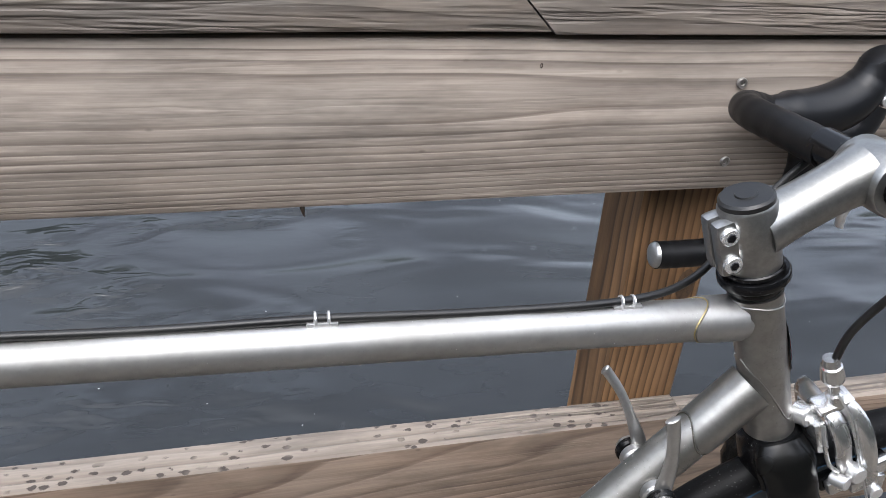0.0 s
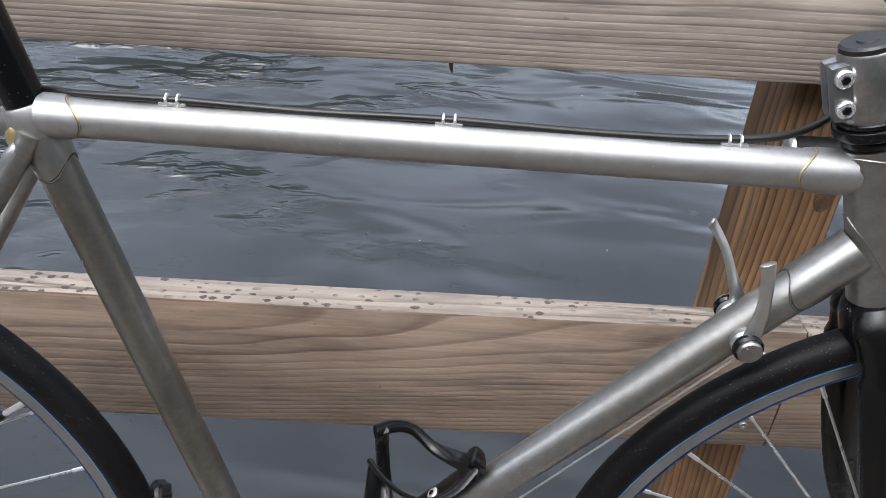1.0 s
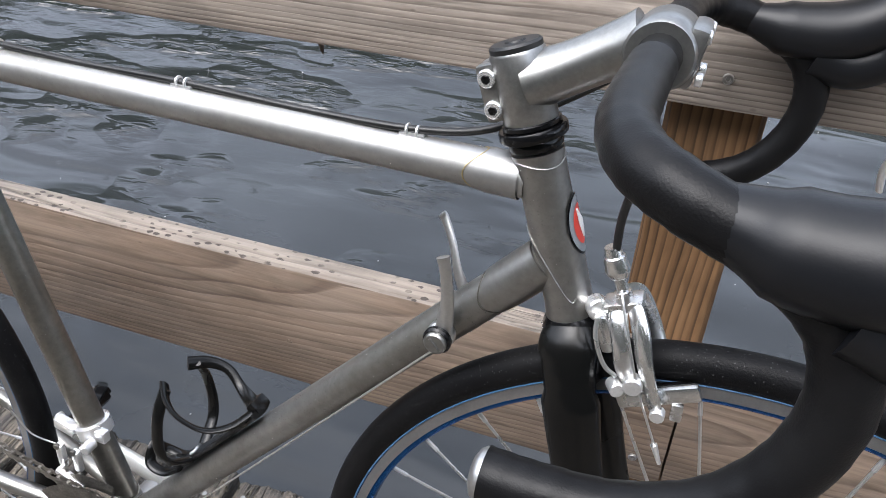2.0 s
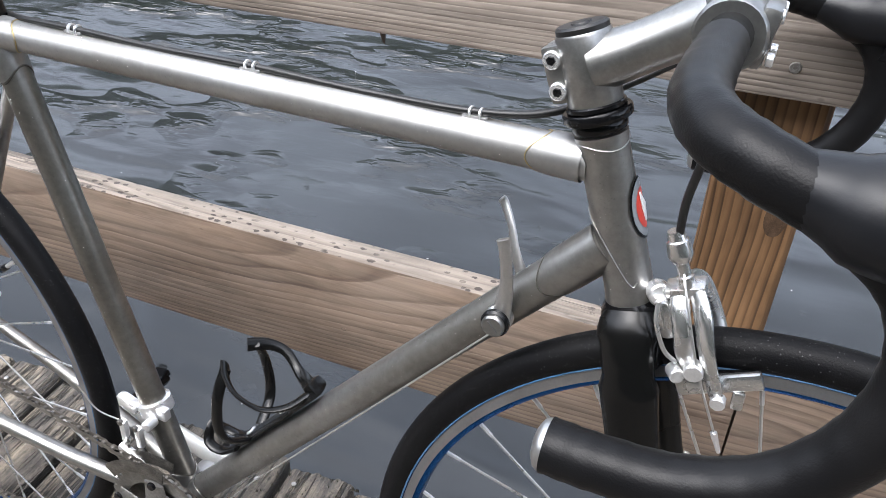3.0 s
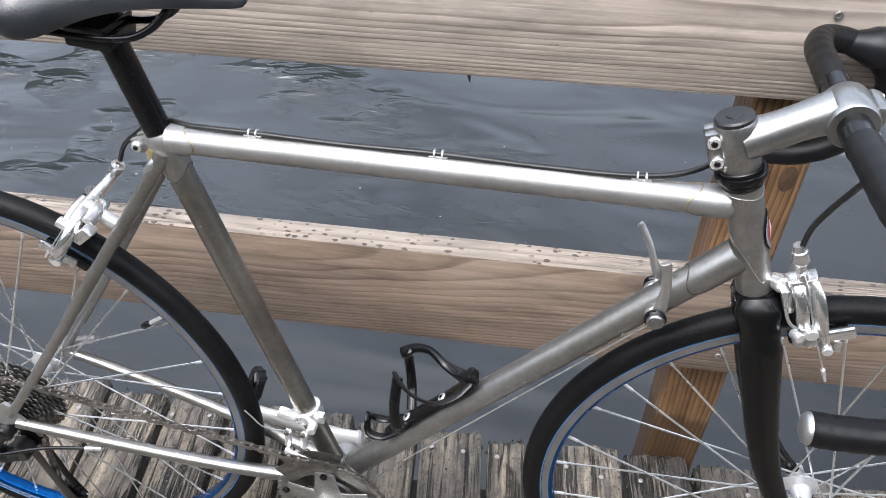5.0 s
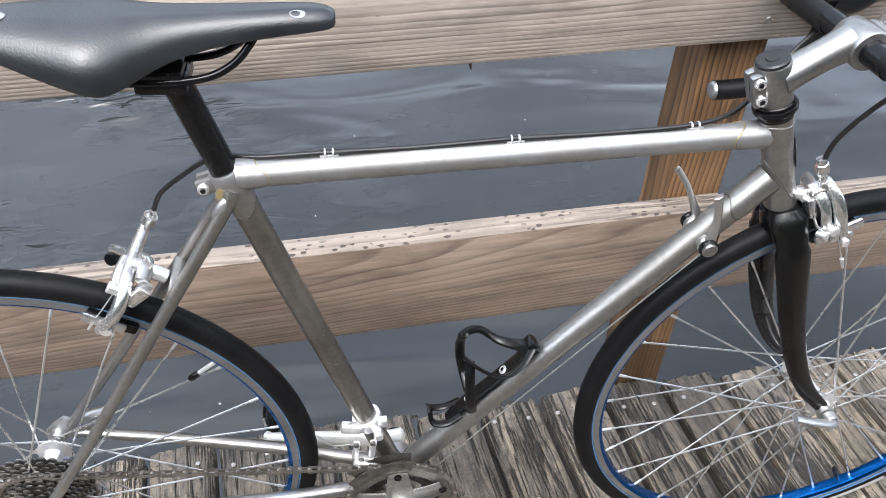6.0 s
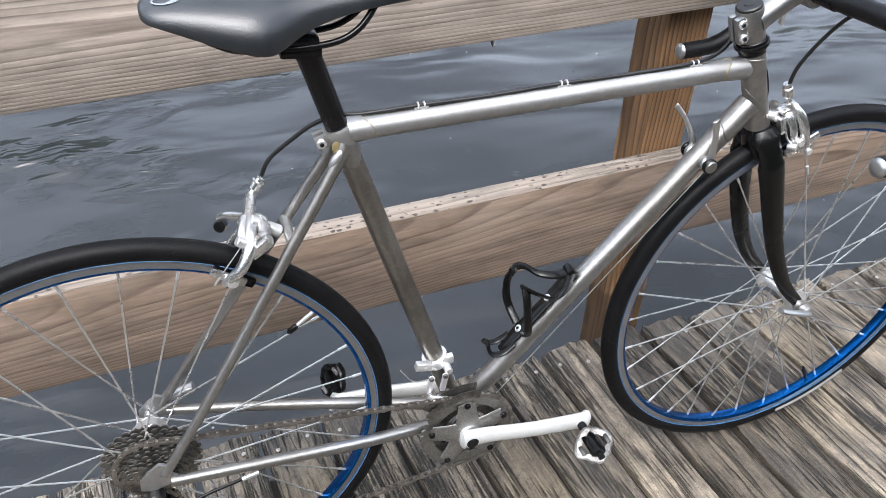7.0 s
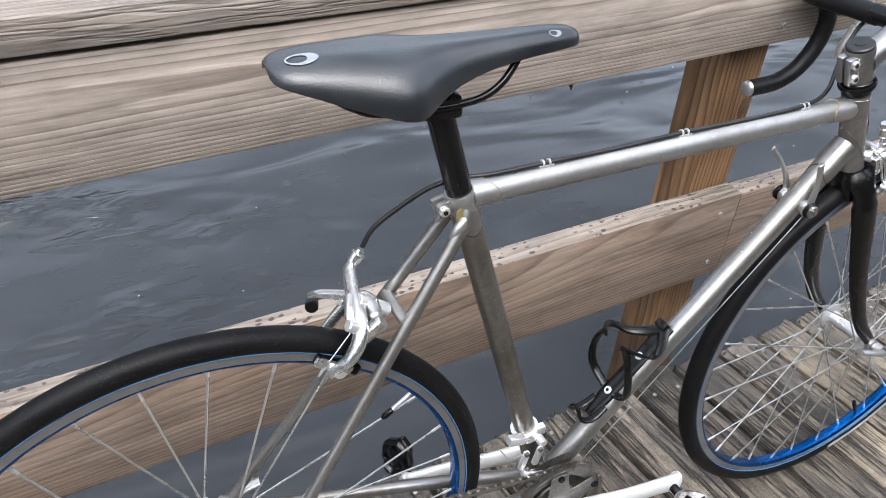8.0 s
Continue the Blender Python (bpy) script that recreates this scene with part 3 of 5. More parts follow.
lug("lug", TT1 - Vector((0.004, 0, 0)), TT0 - TT1, 0.0138, 0.030, 0.006, BRASS, SILVER)
lug("lug", TT0 + Vector((0.004, 0, 0)), TT1 - TT0, 0.0138, 0.024, 0.006, BRASS, SILVER)
lug("lug", DT1, BB - DT1, 0.0155, 0.050, 0.006)
lug("lug", BB, DT1 - BB, 0.0155, 0.036, 0.005)
lug("lug", BB, SEAT - BB, 0.0143, 0.036, 0.005)
lug("lug", SEAT, BB - SEAT, 0.0143, 0.045, 0.006)
sd = (SEAT - BB).normalized()
# the lower head lug wraps the foot of the head tube in a curl that dips to a point at the side
for s in (-1, 1):
    side_v = Vector((0, s, 0))
    fore = Vector((0, 1, 0)).cross(STEER).normalized()
    fore = fore if fore.x > 0 else -fore
    curl = [HEAD_T.lerp(HEAD_B, f_) + 0.0168 * (math.cos(radians(q)) * side_v + math.sin(radians(q)) * fore) for f_, q in ((0.44, -78), (0.50, -55), (0.56, -35), (0.64, -18), (0.74, -2), (0.84, 14), (0.88, 26), (0.86, 36))]
    tube("lug_edge", spline(curl, 5), 0.0006, DOWN, bike, seg=6)
for a, wave, ph in ((0.10, 0.003, 0.0),):
    c = HEAD_T.lerp(HEAD_B, a)
    side_v, fore = Vector((0, 1, 0)), Vector((0, 1, 0)).cross(STEER).normalized()
    ring = [c + STEER * (wave * math.sin(2 * q + ph)) + 0.0169 * (math.cos(q) * side_v + math.sin(q) * fore) for q in (2 * math.pi * j / 48 for j in range(49))]
    tube("lug_edge", ring, 0.0005, SILVER, bike, seg=6, caps=False)
tube("seat_collar", [SEAT - sd * 0.022, SEAT - sd * 0.02, SEAT - sd * 0.001, SEAT + sd * 0.001], [0.0155, 0.0168, 0.0168, 0.0158], SILVER, bike, seg=24)
bm = bmesh.new()
block(bm, (-0.176, -0.006, 0.497), (0.016, 0.007, 0.016), pose(0, 0, 0, 0, -15, 0), 0.002)
block(bm, (-0.176, 0.006, 0.497), (0.016, 0.007, 0.016), pose(0, 0, 0, 0, -15, 0), 0.002)
clampp = part("seat_clamp", bm, SILVER, bike)
bm = bmesh.new()
disc(bm, (-0.178, -0.011, 0.497), (0, 1, 0), 0.0055, 0.006)
part("bolt", bm, CHROME, clampp, "small socket bolt")
bm = bmesh.new()
disc(bm, (-0.178, -0.0145, 0.497), (0, 1, 0), 0.0025, 0.002)
part("bolt_socket", bm, BLACK, clampp)
bm = bmesh.new()
bmesh.ops.create_icosphere(bm, subdivisions=2, radius=0.007, matrix=pose(-0.160, -0.0145, 0.490) @ Matrix.Diagonal((1.1, 0.3, 1.4, 1)))
part("brass_patch", bm, BRASS, bike, "exposed brass brazing on the seat cluster")

# stays and dropouts
for s in (-1, 1):
    stay = [(-0.030, 0.018 * s, -0.010), (-0.08, 0.026 * s, 0.000), (-0.17, 0.040 * s, 0.018), (-0.30, 0.054 * s, 0.045), (-0.432, 0.065 * s, 0.070)]
    tube("chainstay", spline(stay, 5), (0.0105, 0.0075), DOWN, bike, seg=16)
    stay = [(-0.152, 0.0125 * s, 0.494), (-0.165, 0.0175 * s, 0.470), (-0.25, 0.034 * s, 0.348), (-0.36, 0.055 * s, 0.190), (-0.436, 0.065 * s, 0.086)]
    seat_stay = tube("seatstay", spline(stay, 5), (0.0078, 0.0062), DOWN, bike, seg=16)
    bm = bmesh.new()
    bmesh.ops.create_uvsphere(bm, u_segments=14, v_segments=8, radius=0.0088, matrix=pose(-0.163, 0.0172 * s, 0.476, 0, 34, 0) @ Matrix.Diagonal((0.95, 0.75, 2.1, 1)))
    part("stay_cap", bm, ALLOY, seat_stay, "filed pale stay cap")
    bm = bmesh.new()
    plate(bm, [(-0.428, 0.084), (-0.420, 0.074), (-0.434, 0.066), (-0.456, 0.060), (-0.470, 0.066), (-0.468, 0.082), (-0.454, 0.096), (-0.440, 0.106), (-0.430, 0.100)], 0.063 * s - 0.0025, 0.063 * s + 0.0025)
    part("dropout", bm, SILVER, bike)
tube("brake_bridge", [(-0.228, -0.028, 0.383), (-0.228, 0.028, 0.383)], 0.0062, SILVER, bike, seg=12)
for s in (-1, 1):
    part("bridge_braze", disc(bmesh.new(), (-0.226, 0.029 * s, 0.383), (0, 1, 0), 0.0068, 0.004, seg=12), BRASS, bike)

# fork
bm = bmesh.new()
crown = HEAD_B + STEER * 0.006
sweep(bm, [HEAD_B - STEER * 0.001, HEAD_B + STEER * 0.004, HEAD_B + STEER * 0.010, HEAD_B + STEER * 0.030, HEAD_B + STEER * 0.046, HEAD_B + STEER * 0.056], [0.0178, 0.0208, 0.0226, 0.0228, 0.0215, 0.012], seg=24)
fork = part("fork", bm, BLACK, bike, "black carbon fork with a glossy wet crown")
for s in (-1, 1):
    leg = [(0.436, 0.013 * s, 0.410), (0.4445, 0.029 * s, 0.378), (0.458, 0.036 * s, 0.325), (0.477, 0.041 * s, 0.255), (0.500, 0.045 * s, 0.19), (0.531, 0.047 * s, 0.132), (0.567, 0.048 * s, 0.090)]
    pts = spline(leg, 6)
    n = len(pts)
    bm = bmesh.new()
    widths = [0.0215 - 0.0005 * k if k < 8 else 0.0225 - 0.0135 * (k - 4) / (n - 5) for k in range(n)]
    widths[:4] = [0.0165, 0.0200, 0.0214, 0.0218]
    sweep(bm, pts, widths, seg=18, flat=0.55, up=(0, 1, 0))
    part("fork_blade", bm, CARBON, fork, "dark glossy carbon blade")
    bm = bmesh.new()
    plate(bm, [(0.562, 0.098), (0.574, 0.094), (0.586, 0.082), (0.586, 0.068), (0.578, 0.064), (0.568, 0.068), (0.560, 0.084)], 0.050 * s - 0.003, 0.050 * s + 0.003)
    part("fork_end", bm, ALLOY, fork, "silver alloy dropout")


# wheels
def wheel(name, hub, spokes, seed, dish, label, tyre_label):
    root = new(name)
    root.parent = bike
    root.location = hub
    tagged(root, label)
    prof = []
    for k in range(14):
        a = radians(-35 + 250 * k / 13)
        prof.append((0.3256 + 0.0142 * math.sin(a), 0.0138 * math.cos(a)))
    prof.append((0.3150, -0.0088))
    prof.append((0.3150, 0.0088))
    tyre = part("tyre", revolve(bmesh.new(), prof, seg=120, closed=True), RUBBER, root)
    a0, a1 = tyre_label
    for s in (-1, 1):
        bm = bmesh.new()
        rows_ = []
        for j in range(25):
            a = radians(a0 + (a1 - a0) * j / 24)
            rows_.append([bm.verts.new((r * math.cos(a), s * y, r * math.sin(a))) for r, y in ((0.3205, 0.0133), (0.3240, 0.0142), (0.3280, 0.0139))])
        for p, q in zip(rows_, rows_[1:]):
            for k in range(2):
                bm.faces.new((p[k], p[k + 1], q[k + 1], q[k]))
        part("tyre_label", bm, LABEL, tyre, "pale reflective strip on the sidewall")
        line = [(0.3160 * math.cos(t), s * 0.0100, 0.3160 * math.sin(t)) for t in (2 * math.pi * j / 96 for j in range(97))]
        tube("blue_line", line, 0.0010, BEAD, tyre, "thin blue line along the bead", seg=6, caps=False)
    rim = part("rim", revolve(bmesh.new(), [(0.3155, -0.0088), (0.3062, -0.0102), (0.3034, -0.0096), (0.3008, -0.0074), (0.2996, 0.0), (0.3008, 0.0074), (0.3034, 0.0096), (0.3062, 0.0102), (0.3155, 0.0088)], seg=120, closed=True), BLUE, root, "blue anodised rim")
    for s in (-1, 1):
        part("brake_track", revolve(bmesh.new(), [(0.3145, s * 0.0089), (0.3060, s * 0.0101), (0.3060, s * 0.0106), (0.3145, s * 0.0093)], seg=120, closed=True), TRACK, rim, "machined silver brake track")
    bm = bmesh.new()
    w = 0.036
    revolve(bm, [(0.006, -w - 0.012), (0.010, -w - 0.008), (0.0115, -w - 0.002), (0.0215, -w), (0.0215, -w + 0.003), (0.0125, -w + 0.007), (0.0095, 0.0), (0.0125, w - 0.007), (0.0215, w - 0.003), (0.0215, w), (0.0115, w + 0.002), (0.010, w + 0.008), (0.006, w + 0.012)], seg=32)
    part("hub", bm, CHROME, root)
    tube("axle", [(0, -0.058, 0), (0, 0.058, 0)], 0.0045, CHROME, root, seg=12)
    for k in range(spokes):
        s = -1 if k % 2 else 1
        a = 2 * math.pi * (k + seed) / spokes
        lead = radians(62) * (1 if ((k + 1) // 2) % 2 else -1)
        p0 = Vector((0.0195 * math.cos(a + lead), s * w, 0.0195 * math.sin(a + lead)))
        p1 = Vector((0.2992 * math.cos(a), s * 0.002, 0.2992 * math.sin(a)))
        bm = bmesh.new()
        sweep(bm, [p0, p1], 0.0013, seg=6)
        spoke = part("spoke", bm, STEEL, root)
        bm = bmesh.new()
        sweep(bm, [p1 + (p0 - p1) * 0.045, p1], 0.0019, seg=6)
        part("nipple", bm, CHROME, root)
    return root


front = wheel("front_wheel", FRONT, 32, 1.8, 0.0, "front wheel with a black tyre and blue rim", (-77, -50))
rear = wheel("rear_wheel", REAR, 28, 0.6, 0.0, "rear wheel with a black tyre and blue rim", (-105, -78))
bm = bmesh.new()
va = radians(36)
vp = Vector((math.cos(va), 0, math.sin(va)))
sweep(bm, [vp * 0.299, vp * 0.268], 0.0028, seg=10)
valve = part("valve", bm, CHROME, rear)
bm = bmesh.new()
sweep(bm, [vp * 0.270, vp * 0.266, vp * 0.256, vp * 0.253], [0.003, 0.0042, 0.0042, 0.002], seg=10)
part("valve_cap", bm, BLACK, rear, "black valve cap")
va = radians(-62)
vp = Vector((math.cos(va), 0, math.sin(va)))
tube("valve", [vp * 0.299, vp * 0.268, vp * 0.256], [0.0028, 0.0042, 0.003], BLACK, front, seg=10)

# quick releases
for hub, side, way in ((FRONT, -1, 1), (REAR, 1, -1)):
    bm = bmesh.new()
    c = hub + Vector((0, 0.060 * side, 0))
    disc(bm, c, (0, 1, 0), 0.0095, 0.013, seg=18)
    sweep(bm, spline([c + Vector((0, 0.006 * side, 0)), c + Vector((-0.012 * way, 0.012 * side, 0.006)), c + Vector((-0.040 * way, 0.014 * side, 0.018)), c + Vector((-0.064 * way, 0.011 * side, 0.027))], 5), (0.0085, 0.0075), seg=12, flat=0.6)
    part("quick_release_lever", bm, ALLOY, bike, "silver quick-release lever")
    bm = bmesh.new()
    disc(bm, hub - Vector((0, 0.058 * side, 0)), (0, 1, 0), 0.0085, 0.012, seg=18)
    part("quick_release_nut", bm, CHROME, bike)

# cassette
cassette = new("cassette")
cassette.parent = bike
cassette.location = REAR
tagged(cassette, "oily steel sprocket cassette")
for k in range(10):
    teeth = 31 - 2 * k
    r = 0.0125 * teeth / math.pi / 2 * 1.01 + 0.0005
    outline = []
    for j in range(teeth):
        for f_, q in ((0.0, -0.0022), (0.28, 0.0020), (0.5, 0.0024), (0.72, 0.0020)):
            a = 2 * math.pi * (j + f_) / teeth + k
            outline.append(((r + q) * math.cos(a), (r + q) * math.sin(a)))
    y = -0.0225 - 0.0037 * k
    part("sprocket", plate(bmesh.new(), outline, y - 0.0009, y + 0.0009), COG, cassette)
part("lockring", disc(bmesh.new(), (0, -0.0580, 0), (0, 1, 0), 0.015, 0.004), CHROME, cassette)

# crankset
crank = new("crankset")
crank.parent = bike
crank.location = BB
tagged(crank, "silver alloy crankset with worn chainrings")


def chainring(teeth, y, material, hole):
    r = 0.0127 * teeth / (2 * math.pi)
    bm = bmesh.new()
    n = teeth * 4
    loops = []
    for yy, inner in ((y - 0.0013, 0), (y + 0.0013, 0)):
        out = []
        for j in range(n):
            q = (-0.0030, 0.0012, 0.0022, 0.0012)[j % 4]
            a = 2 * math.pi * j / n
            out.append(bm.verts.new(((r + q) * math.cos(a), yy, (r + q) * math.sin(a))))
        inn = [bm.verts.new((hole * math.cos(2 * math.pi * j / n), yy, hole * math.sin(2 * math.pi * j / n))) for j in range(n)]
        loops.append((out, inn))
    (o1, i1), (o2, i2) = loops
    for j in range(n):
        k = (j + 1) % n
        bm.faces.new((o1[j], o1[k], i1[k], i1[j]))
        bm.faces.new((o2[k], o2[j], i2[j], i2[k]))
        bm.faces.new((o1[k], o1[j], o2[j], o2[k]))
        bm.faces.new((i1[j], i1[k], i2[k], i2[j]))
    return part("chainring", bm, material, crank)


chainring(36, -0.0445, RING, 0.054)
chainring(28, -0.0375, COG, 0.034)
bm = bmesh.new()
for k in range(5):
    a = radians(20 + 72 * k)
    d = Vector((math.cos(a), 0, math.sin(a)))
    sweep(bm, [d * 0.010 + Vector((0, -0.052, 0)), d * 0.035 + Vector((0, -0.050, 0)), d * 0.061 + Vector((0, -0.049, 0))], [0.024, 0.0165, 0.0135], seg=16, flat=0.2, up=(0, 1, 0))
disc(bm, (0, -0.052, 0), (0, 1, 0), 0.020, 0.012, seg=24)
part("spider", bm, SPIDER, crank)
for k in range(5):
    a = radians(20 + 72 * k)
    bm = bmesh.new()
    disc(bm, (0.0605 * math.cos(a), -0.0530, 0.0605 * math.sin(a)), (0, 1, 0), 0.0050, 0.004, seg=12)
    part("chainring_bolt", bm, BLACK, crank)
for s, y0, y1 in ((1, -0.062, -0.082), (-1, 0.056, 0.072)):
    bm = bmesh.new()
    tip = Vector((0.173 * s, y1, -0.004 * s))
    pts = spline([Vector((-0.016 * s, y0, 0.0)), Vector((-0.008 * s, y0, 0.0)), Vector((0.03 * s, y0 + (y1 - y0) * 0.2, 0.001 * s)), Vector((0.10 * s, y0 + (y1 - y0) * 0.65, -0.003 * s)), tip, tip + Vector((0.010 * s, 0, -0.0010 * s)), tip + Vector((0.0150 * s, 0, -0.0014 * s))], 5)
    n = len(pts)
    widths = [0.0185 - 0.0042 * math.sin(math.pi * min(1.0, max(0.0, (k - 4) / (n - 7))) ** 0.8) for k in range(n)]
    for k, w in enumerate((0.0070, 0.0115, 0.0145, 0.0165)):
        widths[k] = w
    for k, w in enumerate((0.0040, 0.0090, 0.0120, 0.0138, 0.0142)):
        widths[-1 - k] = w
    sweep(bm, pts, widths, seg=20, flat=0.58, up=(0, 1, 0))
    arm = part("crank_arm", bm, CRANK, crank, "silver alloy crank arm")
    bm = bmesh.new()
    disc(bm, (0, y0 - 0.0112 * s, 0), (0, 1, 0), 0.0095, 0.003, seg=20)
    part("crank_bolt", bm, BLACK, arm)
    c = Vector((tip.x, tip.y - 0.050 * s, tip.z))
    pedal = new("pedal")
    pedal.parent = crank
    pedal.location = c
    pedal.scale = (0.8, 1.0, 0.8)
    tagged(pedal, "black and silver clipless pedal")
    part("pedal_axle", sweep(bmesh.new(), [(0, 0.050 * s, 0), (0, 0.030 * s, 0), (0, 0.027 * s, 0), (0, -0.026 * s, 0)], [0.0085, 0.0085, 0.0065, 0.0065], seg=14), BLACK, pedal)
    bm = bmesh.new()
    block(bm, (0, 0, 0), (0.030, 0.040, 0.020), pose(0, 0, 0, 0, 35, 0), 0.006)
    part("pedal_body", bm, BLACK, pedal)
    # the cleat platform: a chipped ring of metal round the body
    bm = bmesh.new()
    loops = []
    for j in range(32):
        t = 2 * math.pi * j / 32
        lobe = 1.0 + 0.08 * math.cos(4 * t) + 0.14 * noise.noise((math.cos(t) * 2.5, math.sin(t) * 2.5, 3.0 + s))
        inner = 0.66 + 0.16 * noise.noise((math.cos(t) * 3, math.sin(t) * 3, 9.0))
        ring = [(1.0, -0.0060), (1.0, 0.0060), (0.90, 0.0085), (inner, 0.0075), (inner, -0.0075), (0.90, -0.0085)]
        loops.append([bm.verts.new((0.036 * lobe * q * math.cos(t), 0.028 * lobe * q * math.sin(t), h)) for q, h in ring])
    for p, q in zip(loops, loops[1:] + loops[:1]):
        for j in range(6):
            bm.faces.new((p[j], p[(j + 1) % 6], q[(j + 1) % 6], q[j]))
    platform = part("cleat_platform", bm, WORN if s > 0 else BLACK, pedal, "chipped pale cleat platform" if s > 0 else "")
    platform.rotation_euler = (radians(28), radians(-20 if s > 0 else -60), 0)
    for q in (-1, 1):
        jaw = part("cleat_jaw", block(bmesh.new(), (0.026 * q, 0, 0.009), (0.008, 0.016, 0.005), None, 0.002), WORN if s < 0 else BLACK, pedal)
        jaw.rotation_euler = platform.rotation_euler

# chain
GEAR_F, GEAR_R = 0.074, 0.0485
JOCK1, JOCK2 = Vector((-0.452, -0.038, 0.004)), Vector((-0.428, -0.040, -0.128))
cf, cr = Vector((BB.x, -0.0445, BB.z)), Vector((REAR.x, -0.0373, REAR.z))
line = []
for k in range(13):
    a = radians(262 + 196 * k / 12)
    line.append(cf + GEAR_F * Vector((math.cos(a), 0, math.sin(a))))
for k in range(9):
    a = radians(98 + 150 * k / 8)
    line.append(cr + GEAR_R * Vector((math.cos(a), 0, math.sin(a))))
line += [JOCK1 + 0.020 * Vector((math.cos(radians(q)), 0, math.sin(radians(q)))) for q in (110, 60, 10, -40)]
line += [JOCK2 + 0.020 * Vector((math.cos(radians(q)), 0, math.sin(radians(q)))) for q in (150, 195, 240, 280)]
line.append(line[0])
bm = bmesh.new()
lengths = [0.0]
for a, b in zip(line, line[1:]):
    lengths.append(lengths[-1] + (b - a).length)
links = int(lengths[-1] / 0.0127)
for k in range(links):
    at = []
    for q in (k, k + 1):
        s = lengths[-1] * q / links
        j = max(0, min(len(line) - 2, next((i for i, v in enumerate(lengths) if v >= s), 1) - 1))
        at.append(line[j].lerp(line[j + 1], (s - lengths[j]) / max(1e-6, lengths[j + 1] - lengths[j])))
    a, b = at
    d = (b - a).normalized()
    wide = 0.0032 if k % 2 else 0.0022
    for s in (-1, 1):
        o = Vector((0, s * wide, 0))
        sweep(bm, [a - d * 0.003 + o, a + o, (a + b) / 2 + o, b + o, b + d * 0.003 + o], [0.0018, 0.0042, 0.0030, 0.0042, 0.0018], seg=8, flat=0.24, up=(0, 1, 0))
    sweep(bm, [a + Vector((0, -0.004, 0)), a + Vector((0, 0.004, 0))], 0.0028, seg=8)
part("chain", bm, CHAINM, bike, "dark oily roller chain")

# rear derailleur
mech = new("rear_derailleur")
mech.parent = bike
tagged(mech, "black rear derailleur below the dropout")
bm = bmesh.new()
sweep(bm, spline([(-0.452, -0.070, 0.055), (-0.470, -0.074, 0.035), (-0.486, -0.074, 0.010), (-0.480, -0.066, -0.010), (-0.462, -0.056, -0.010)], 5), (0.012, 0.013), seg=14, flat=0.75)
disc(bm, (-0.455, -0.068, 0.050), (0, 1, 0), 0.012, 0.018)
disc(bm, (-0.460, -0.056, -0.006), (0, 1, 0), 0.016, 0.024)
part("mech_body", bm, PLASTIC, mech)
for y in (-0.048, -0.030):
    bm = bmesh.new()
    sweep(bm, [(-0.462, y, 0.010), (-0.450, y, -0.03), (-0.438, y, -0.09), (-0.424, y, -0.140)], [0.012, 0.009, 0.008, 0.012], seg=12, flat=0.14, up=(0, 1, 0))
    part("pulley_cage", bm, PLASTIC, mech)
for c in (JOCK1, JOCK2):
    outline = []
    for j in range(44):
        a = 2 * math.pi * j / 44
        r = (0.0165, 0.020, 0.021, 0.0175)[j % 4]
        outline.append((c.x + r * math.cos(a), c.z + r * math.sin(a)))
    part("jockey_wheel", plate(bmesh.new(), outline, c.y - 0.003, c.y + 0.003), BLACK, mech)
tube("mech_cable", spline([(-0.335, -0.062, 0.036), (-0.40, -0.072, 0.032), (-0.455, -0.085, 0.022), (-0.510, -0.085, 0.000), (-0.505, -0.075, -0.030), (-0.485, -0.070, -0.020)], 6), 0.0024, BLACK, mech, seg=8)

tube("cable_ferrule", [(-0.345, -0.0635, 0.0355), (-0.322, -0.060, 0.037)], 0.0034, CHROME, mech, seg=10)

# front derailleur
fd = new("front_derailleur")
fd.parent = bike
tagged(fd, "polished alloy front derailleur clamped to the seat tube")
fc = BB + sd * 0.127
bm = bmesh.new()
sweep(bm, [fc - sd * 0.008, fc - sd * 0.007, fc + sd * 0.007, fc + sd * 0.008], [0.0160, 0.0190, 0.0190, 0.0160], seg=28)
block(bm, fc + Vector((0.018, -0.008, 0.0)), (0.014, 0.010, 0.014), None, 0.002)
part("clamp_band", bm, CHROME, fd)
bm = bmesh.new()
block(bm, fc + Vector((-0.022, -0.014, 0.003)), (0.026, 0.012, 0.013), pose(0, 0, 0, 0, 14, 0), 0.003)
disc(bm, fc + Vector((0.012, -0.022, -0.006)), (0, 1, 0), 0.0062, 0.014, seg=14)
part("pivot_block", bm, CHROME, fd)
for x, z, tall in ((-0.018, -0.022, 0.036), (0.003, -0.022, 0.034)):
    bm = bmesh.new()
    block(bm, fc + Vector((x, -0.031, z)), (0.0085, 0.007, tall), pose(0, 0, 0, 6, 8, 0), 0.0025)
    part("parallel_link", bm, CHROME, fd)
for x, z in ((-0.017, -0.006), (-0.013, -0.038), (0.004, -0.006), (0.007, -0.037)):
    bm = bmesh.new()
    disc(bm, fc + Vector((x, -0.0355, z)), (0, 1, 0), 0.0036, 0.004, seg=12)
    part("link_pin", bm, COG, fd)
bm = bmesh.new()
block(bm, fc + Vector((-0.006, -0.037, -0.046)), (0.036, 0.009, 0.009), pose(0, 0, 0, 0, 22, 0), 0.003)
part("linkage", bm, CHROME, fd)
for y in (-0.037, -0.053):
    bm = bmesh.new()
    arc = [BB + Vector((0.083 * math.cos(radians(q)), y, 0.083 * math.sin(radians(q)))) for q in range(78, 141, 6)]
    sweep(bm, arc, 0.0085, seg=10, flat=0.14, up=(0, 1, 0))
    part("cage_plate", bm, COG, fd)
